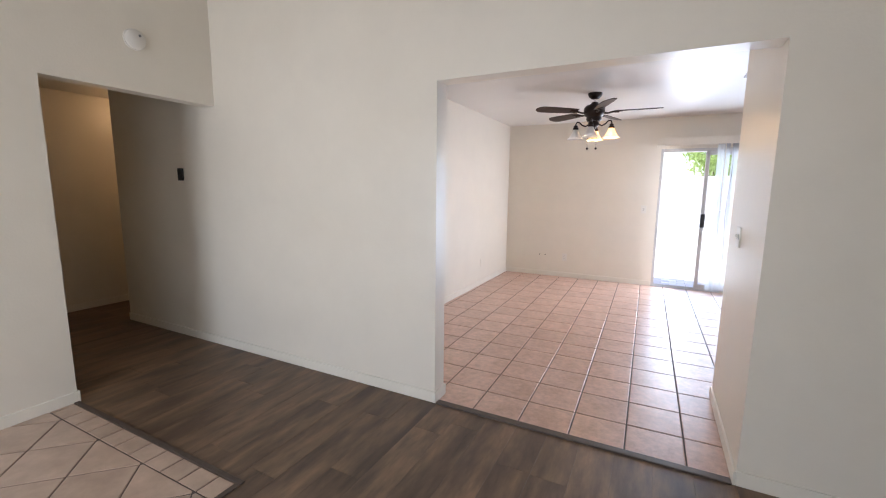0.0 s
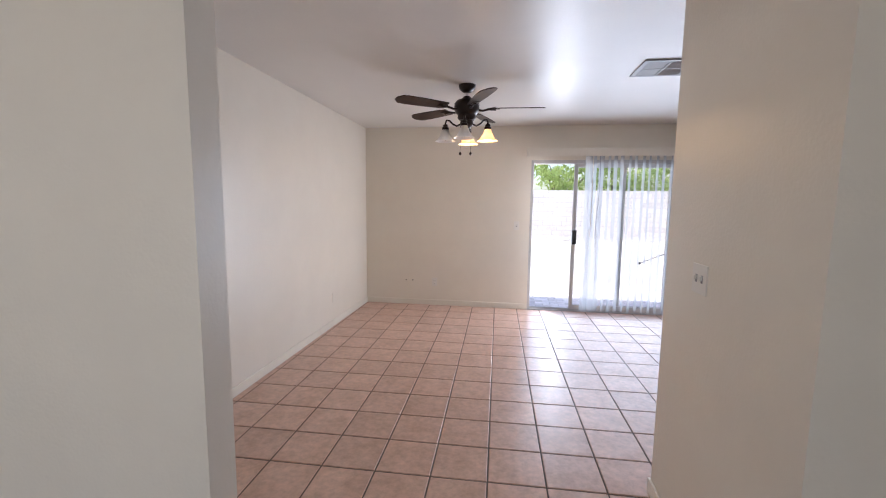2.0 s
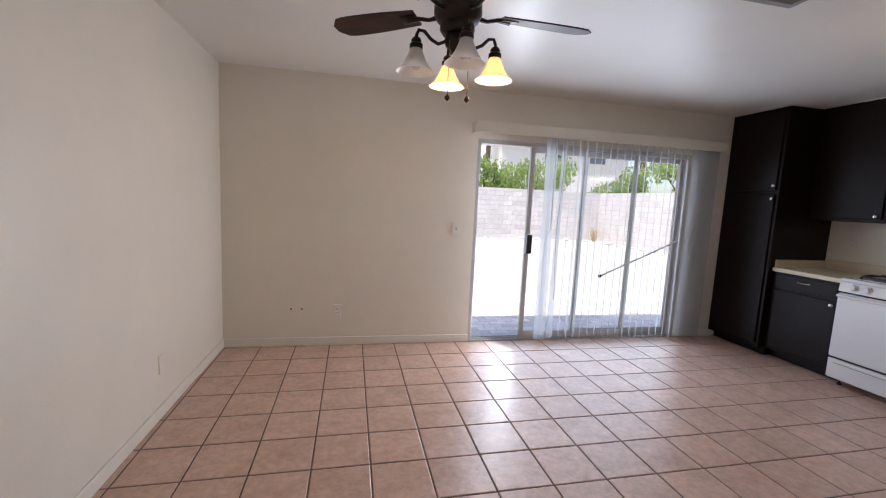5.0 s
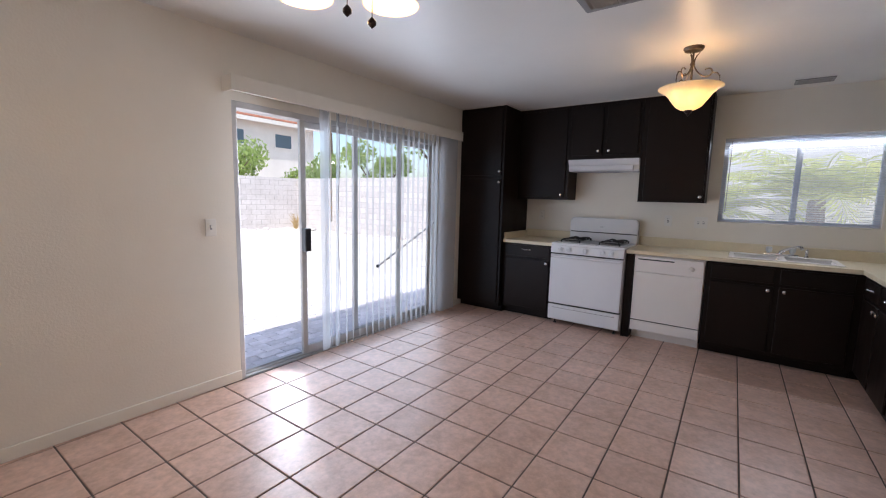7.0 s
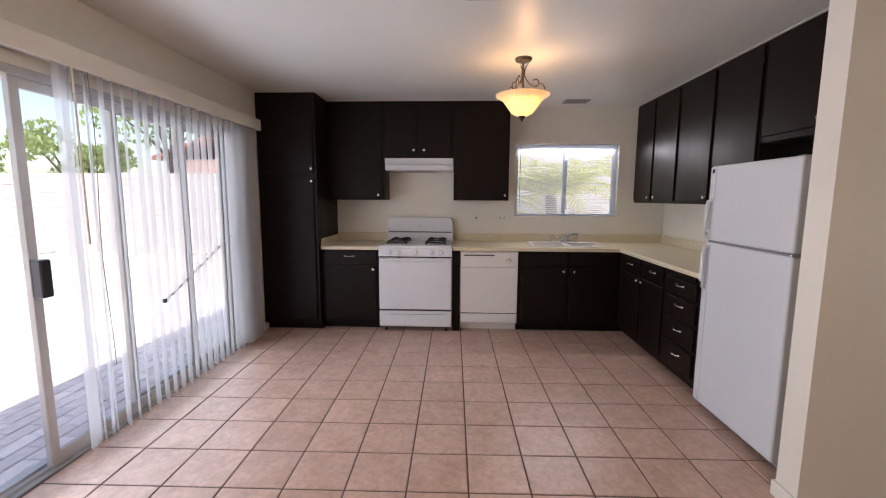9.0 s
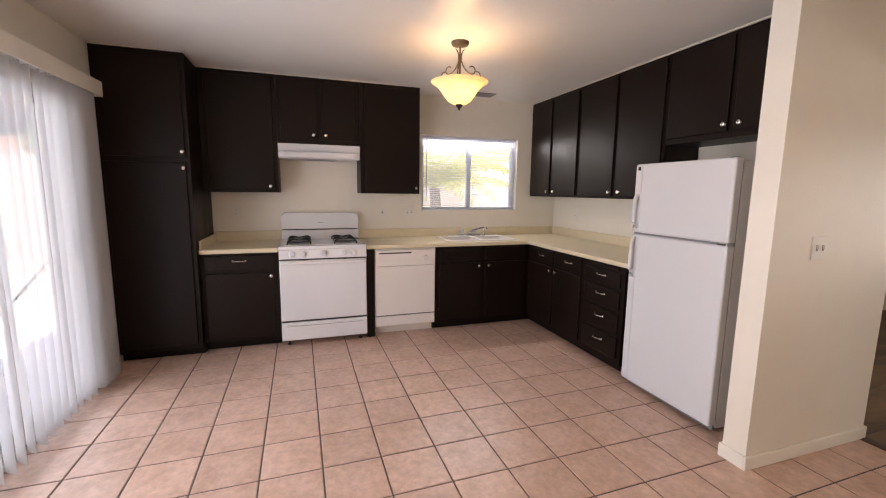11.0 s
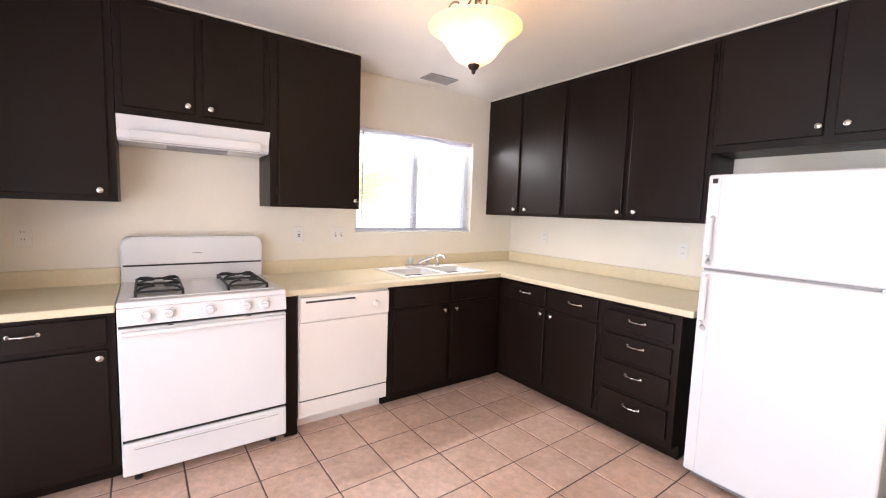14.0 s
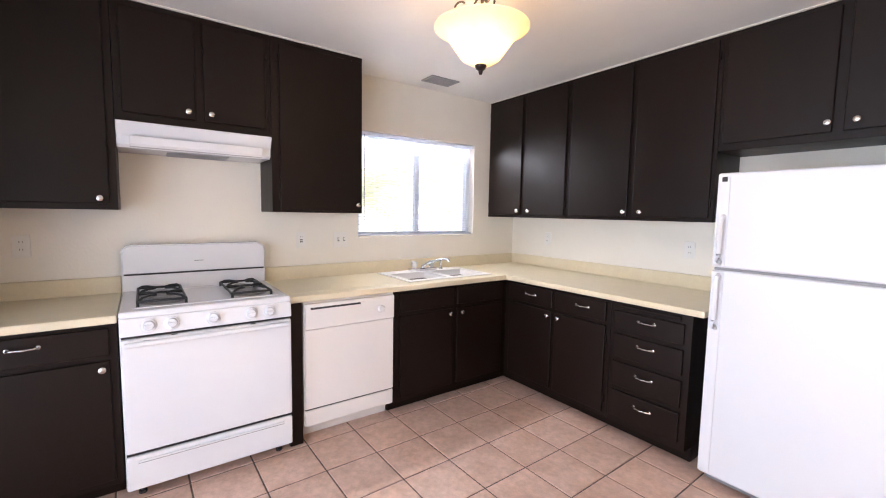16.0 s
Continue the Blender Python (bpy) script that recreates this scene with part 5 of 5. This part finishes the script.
def patio():
    t = thing("patio", (3.5, 0.9, -0.10), "patio of small grey-brown concrete pavers", "patio", kind="structure")
    part("bed", box(0.6, 7.4, 0.14, 2.4, -0.099, -0.062), MORTAR, t)
    me = finish(slab([(-0.109, -0.052), (0.109, -0.052), (0.109, 0.052), (-0.109, 0.052)], 0.0, 0.05, 0.006), "paver", PAVER)
    rest = bmesh.new()
    rnd = random.Random(7)
    n = 0
    for j in range(20):
        y = 0.20 + j * 0.112
        for i in range(30):
            x = 0.72 + i * 0.226 + (0.113 if j % 2 else 0)
            if x > 7.3:
                continue
            m = pose(x, y, -0.052 + rnd.uniform(-0.003, 0.002), 0, 0, rnd.uniform(-0.8, 0.8))
            if 2.1 < x < 5.3 and y < 1.75:
                placed("paver", me, t, m)
                n += 1
            else:
                slab([tuple((m @ Vector((*p, 0)))[:2]) for p in ((-0.109, -0.052), (0.109, -0.052), (0.109, 0.052), (-0.109, 0.052))], m.translation.z, 0.05, 0.006, rest)
    tagged(part("pavers", rest, PAVER, t), kind="stuff")


patio()


def leaf_cloud(bm, rnd, centre, size, count, leaf):
    for _ in range(count):
        d = Vector((rnd.gauss(0, 1), rnd.gauss(0, 1), rnd.gauss(0, 1))).normalized() * rnd.random() ** 0.45
        p = Vector(centre) + Vector((d.x * size[0], d.y * size[1], d.z * size[2]))
        if noise.noise(p * 1.7) < -0.18:
            continue
        q = Euler((rnd.uniform(0, 6.3), rnd.uniform(0, 6.3), rnd.uniform(0, 6.3))).to_matrix()
        s = leaf * rnd.uniform(0.6, 1.3)
        vs = [bm.verts.new(p + q @ Vector(c)) for c in ((-s, 0, 0), (0, -s * 0.45, s * 0.12), (s, 0, 0), (0, s * 0.45, s * 0.12))]
        bm.faces.new(vs)


def tree(name, x, y, height, spread, seed, label, trunk=0.12, low=0.45, leaf=0.10, count=420):
    rnd = random.Random(seed)
    t = thing(name, (x, y, -0.1), label, "tree" if name == "tree" else "bush")
    limbs = bmesh.new()
    tube([(x, y, -0.1), (x + 0.05, y, height * low * 0.6), (x - 0.04, y + 0.05, height * low)], [trunk, trunk * 0.8, trunk * 0.65], 10, limbs)
    crown = bmesh.new()
    for k in range(9):
        a = k * 2.4 + rnd.uniform(-0.3, 0.3)
        r = spread * rnd.uniform(0.25, 0.75)
        e = Vector((x + r * math.cos(a), y + r * math.sin(a), height * rnd.uniform(low + 0.12, 0.9)))
        b = Vector((x - 0.04, y + 0.05, height * low * rnd.uniform(0.8, 1.0)))
        tube([b, b.lerp(e, 0.5) + Vector((0, 0, 0.12)), e], [trunk * 0.5, trunk * 0.32, trunk * 0.12], 7, limbs)
        s = spread * rnd.uniform(0.32, 0.5)
        leaf_cloud(crown, rnd, e, (s, s, s * 0.75), count, leaf)
    part("trunk", limbs, BARK, t)
    part("crown", crown, LEAF, t)


tree("bush", 9.4, 14.6, 3.6, 2.1, 11, "dense bright green bush behind the block wall", low=0.3)
tree("bush", 12.9, 13.4, 3.3, 1.7, 12, "dense bright green bush behind the block wall", low=0.3)
tree("bush", 4.6, 14.9, 3.9, 2.0, 13, "dense bright green bush behind the block wall", low=0.3)
tree("bush", 13.6, 9.6, 3.6, 1.6, 14, "leafy green bush behind the block wall", low=0.3)
tree("tree", 13.9, 7.0, 6.4, 2.4, 15, "tall airy green tree behind the block wall", low=0.4, count=300)
tree("bush", 7.1, 15.0, 3.4, 1.9, 18, "dense bright green bush behind the block wall", low=0.3)
tree("bush", 13.4, 3.4, 3.2, 1.4, 17, "leafy green bush behind the block wall", low=0.3)


def palm(x, y, height, seed, fronds, length, label, trunk=0.16, lift=(-0.25, 1.1)):
    rnd = random.Random(seed)
    t = thing("palm_tree", (x, y, -0.1), label, "palm tree")
    bm = bmesh.new()
    pts = [(x + 0.06 * math.sin(i * 0.7), y, -0.1 + height * i / 10) for i in range(11)]
    tube(pts, [trunk * (1.25 - 0.35 * i / 10) for i in range(11)], 10, bm)
    part("trunk", bm, BARK, t)
    crown = bmesh.new()
    top = Vector(pts[-1])
    for k in range(fronds):
        a = k * 2.399 + rnd.uniform(-0.2, 0.2)
        up = rnd.uniform(*lift)
        d = Vector((math.cos(a), math.sin(a), 0))
        side = Vector((-d.y, d.x, 0))
        spine = []
        for i in range(12):
            u = i / 11
            spine.append(top + d * (length * u * math.cos(up * (1 - u))) + Vector((0, 0, length * (math.sin(up) * u - 0.55 * u * u))))
        tube(spine, [0.014 * (1 - 0.8 * i / 11) for i in range(12)], 5, crown)
        for i in range(2, 12):
            p = spine[i]
            dirn = (spine[i] - spine[i - 1]).normalized()
            for sgn in (-1, 1):
                for off in (0.0, 0.5):
                    q = spine[i - 1].lerp(p, off + 0.25)
                    tip = q + side * sgn * length * 0.26 * (1.15 - i / 12) + dirn * length * 0.16 - Vector((0, 0, 0.07 * length * rnd.uniform(0.4, 1.4)))
                    vs = [crown.verts.new(q - dirn * 0.03), crown.verts.new(q.lerp(tip, 0.5) - dirn * 0.02), crown.verts.new(tip), crown.verts.new(q.lerp(tip, 0.4) + dirn * 0.045)]
                    crown.faces.new(vs)
    part("crown", crown, FROND, t)


palm(8.7, -3.75, 1.55, 21, 24, 1.7, "bright green palm outside the kitchen window", 0.11, (0.25, 1.25))
palm(9.1, -2.35, 1.3, 22, 16, 1.4, "yellow-green palm outside the kitchen window", 0.1, (0.25, 1.25))
palm(16.5, 16.5, 7.5, 23, 26, 1.6, "tall palm tree behind the garden wall")
palm(9.0, 21.0, 6.0, 24, 24, 1.6, "tall palm tree behind the garden wall")


def house(x0, x1, y0, y1, wall, roof, mat, label, windows):
    t = thing("house", ((x0 + x1) / 2, (y0 + y1) / 2, -0.1), label, "house")
    part("wall", box(x0, x1, y0, y1, -0.1, wall), mat, t)
    cy = (y0 + y1) / 2
    r = part("roof", prism([(y0 - 0.5, wall - 0.05), (cy, roof), (y1 + 0.5, wall - 0.05), (y1 + 0.5, wall + 0.12), (cy, roof + 0.17), (y0 - 0.5, wall + 0.12)], "x", x0 - 0.4, x1 + 0.4), CLAY, t, "terracotta barrel tile roof")
    bm = bmesh.new()
    x = x0 - 0.35
    while x < x1 + 0.35:
        tube([(x, y0 - 0.55, wall + 0.13), (x, cy, roof + 0.19)], 0.07, 6, bm)
        x += 0.24
    tagged(part("roof_tiles", bm, CLAY, r), kind="stuff")
    part("fascia", box(x0 - 0.4, x1 + 0.4, y0 - 0.56, y0 - 0.5, wall - 0.1, wall + 0.12), STUCCO, t)
    for a, z in windows:
        w = part("window", box(a, a + 1.2, y0 - 0.04, y0 + 0.02, z, z + 0.9), STUCCO, t)
        part("pane", box(a + 0.07, a + 1.13, y0 - 0.05, y0 - 0.038, z + 0.07, z + 0.83), DARKGLASS, w)


neighbour = solid("backdrop_wall", box(9.9, 10.1, -14.0, 1.6, -0.1, 4.2), WHITE_STUCCO, "bright white stucco wall of the next house", "wall")
house(9.5, 18.0, 20.0, 29.0, 5.4, 7.4, STUCCO, "pale two-storey stucco house with a terracotta roof", [(12.2, 4.0), (15.2, 4.0), (15.2, 1.0)])
house(22.0, 33.0, 3.0, 13.0, 3.3, 5.2, PINK, "pink stucco house with a terracotta roof beyond the wall", [(24.5, 1.2), (29, 1.2)])

# ---- floors ----
P, X0, Y0, G, LEAN = 0.3004, 0.022, -0.043, 0.0042, 0.0133   # the tiles lie a little askew to the walls
floor = solid("floor", box(0.0, EX, LY, 0.0, -0.1, -0.004), GROUT, "pinkish beige ceramic tile floor with dark grout", "floor")
H = P / 2 - G
full = finish(slab([(-H, -H), (H, -H), (H, H), (-H, H)], 0.0, 0.008, 0.0035), "tile", TILE)
rnd = random.Random(3)
cl, sl = math.cos(LEAN), math.sin(LEAN)
for i in range(-2, 21):
    for j in range(-2, 17):
        u, v = (i + 0.5) * P, -(j + 0.5) * P
        cx, cy = X0 + u * cl - v * sl, Y0 + u * sl + v * cl
        if cx - P / 2 > 5.34 and cy < -0.05:
            continue
        if cx > 3.9 and cy + P / 2 < -3.88:
            continue
        hy0 = SY if cx < OX0 - P / 2 or cx > OX1 + P / 2 else LY + 0.035
        poly = [(cx + a * cl - b * sl, cy + a * sl + b * cl) for a, b in ((-H, -H), (H, -H), (H, H), (-H, H))]
        cut = clip(poly, 0.001, EX, hy0, -0.001)
        if len(cut) < 3:
            continue
        ax = max(p[0] for p in cut) - min(p[0] for p in cut)
        ay = max(p[1] for p in cut) - min(p[1] for p in cut)
        if ax < 0.012 or ay < 0.012:
            continue
        dz = rnd.uniform(-0.0007, 0.0004)
        if min(ax, ay) > 2 * H * cl:
            placed("tile", full, floor, pose(cx, cy, dz, rnd.uniform(-0.06, 0.06), rnd.uniform(-0.06, 0.06), math.degrees(LEAN) + 180 * rnd.randrange(2)))
        else:
            me = finish(slab([(p[0] - cx, p[1] - cy) for p in cut], 0.0, 0.008, 0.0035), "tile", TILE)
            placed("tile", me, floor, pose(cx, cy, dz))
# sill course under the opening, and the strip between the floors
solid("threshold", box(OX0 + 0.014, OX1 - 0.014, LY - 0.018, LY + 0.032, -0.004, 0.010, 0.005), STRIP, "dark brown vinyl transition strip between tile and planks", "threshold")

plank_floor = solid("floor_living", box(-3.5, LEX, LSY, LY, -0.1, -0.003), STRIP, "grey-brown wood-look vinyl plank floor", "floor")
solid("floor_hall_turn", box(-3.5, -2.64, LY, -3.3, -0.1, -0.001), PLANK, "grey-brown wood-look vinyl plank floor", "floor")
EX0, EX1, EY = HX, 0.549, -5.662
PW, PL = 0.182, 1.22
cols = int((LEX + 3.5) / PW) + 1
rnd = random.Random(5)
for c in range(cols):
    x0 = -3.5 + c * PW
    y = LSY - rnd.uniform(0.05, 1.1)
    while y < LY:
        ylo, yhi = max(y, LSY), min(y + PL, LY)
        y += PL
        if x0 < HX - 0.1:
            ylo = max(ylo, HY)
        spans = [(ylo, yhi)]
        if x0 + PW > HX and x0 < EX1 - 0.05:
            spans = [(max(ylo, EY), yhi)]
        for a, b in spans:
            if b - a < 0.03:
                continue
            poly = clip([(x0 + 0.0006, a + 0.0006), (x0 + PW - 0.0006, a + 0.0006), (x0 + PW - 0.0006, b - 0.0006), (x0 + 0.0006, b - 0.0006)], -3.5, LEX, LSY, LY)
            if len(poly) < 3:
                continue
            mx, my = x0 + PW / 2, (a + b) / 2
            me = finish(slab([(p[0] - mx, p[1] - my) for p in poly], 0.0, 0.004, 0.0008), "plank", PLANK)
            placed("plank", me, plank_floor, pose(mx, my, 0))

entry = solid("floor_entry", box(EX0, EX1, LSY, EY, -0.002, -0.0005), GROUT, "beige entry floor of diagonal tiles with a small-tile border", "floor")
g = 0.004
x = EX1
BW = 0.122
while x > EX0:
    lo = max(x - (0.116 if x == EX1 else 0.1435), EX0)
    if x - lo > 0.03:
        me = finish(slab([(lo + g, EY - BW + g), (x - g, EY - BW + g), (x - g, EY - g), (lo + g, EY - g)], 0.004, 0.006, 0.003), "tile", ENTRY_TILE)
        placed("tile", me, entry, Matrix.Identity(4))
    x = lo
D = 0.3045
s2 = math.sqrt(0.5)
for i in range(-14, 15):
    for j in range(-14, 15):
        u, v = i * D, j * D
        cx, cy = (u - v) * s2, EY - BW - 0.013 - D * s2 + (u + v) * s2
        h = D / 2 - g
        poly = [(cx + (a - b) * s2 * h, cy + (a + b) * s2 * h) for a, b in ((-1, -1), (1, -1), (1, 1), (-1, 1))]
        cut = clip(poly, EX0 + 0.002, EX1 - g, LSY, EY - BW - g)
        if len(cut) < 3:
            continue
        if max(p[0] for p in cut) - min(p[0] for p in cut) < 0.03 or max(p[1] for p in cut) - min(p[1] for p in cut) < 0.03:
            continue
        me = finish(slab([(p[0] - cx, p[1] - cy) for p in cut], 0.004, 0.006, 0.003), "tile", ENTRY_TILE)
        placed("tile", me, entry, pose(cx, cy, 0))
solid("threshold_entry", box(EX0, EX1 + 0.03, EY, EY + 0.03, 0.0, 0.008, 0.003), STRIP, "dark brown vinyl edge strip round the entry tiles", "threshold")
solid("threshold_entry_side", box(EX1, EX1 + 0.03, LSY, EY, 0.0, 0.008, 0.003), STRIP, "dark brown vinyl edge strip round the entry tiles", "threshold")
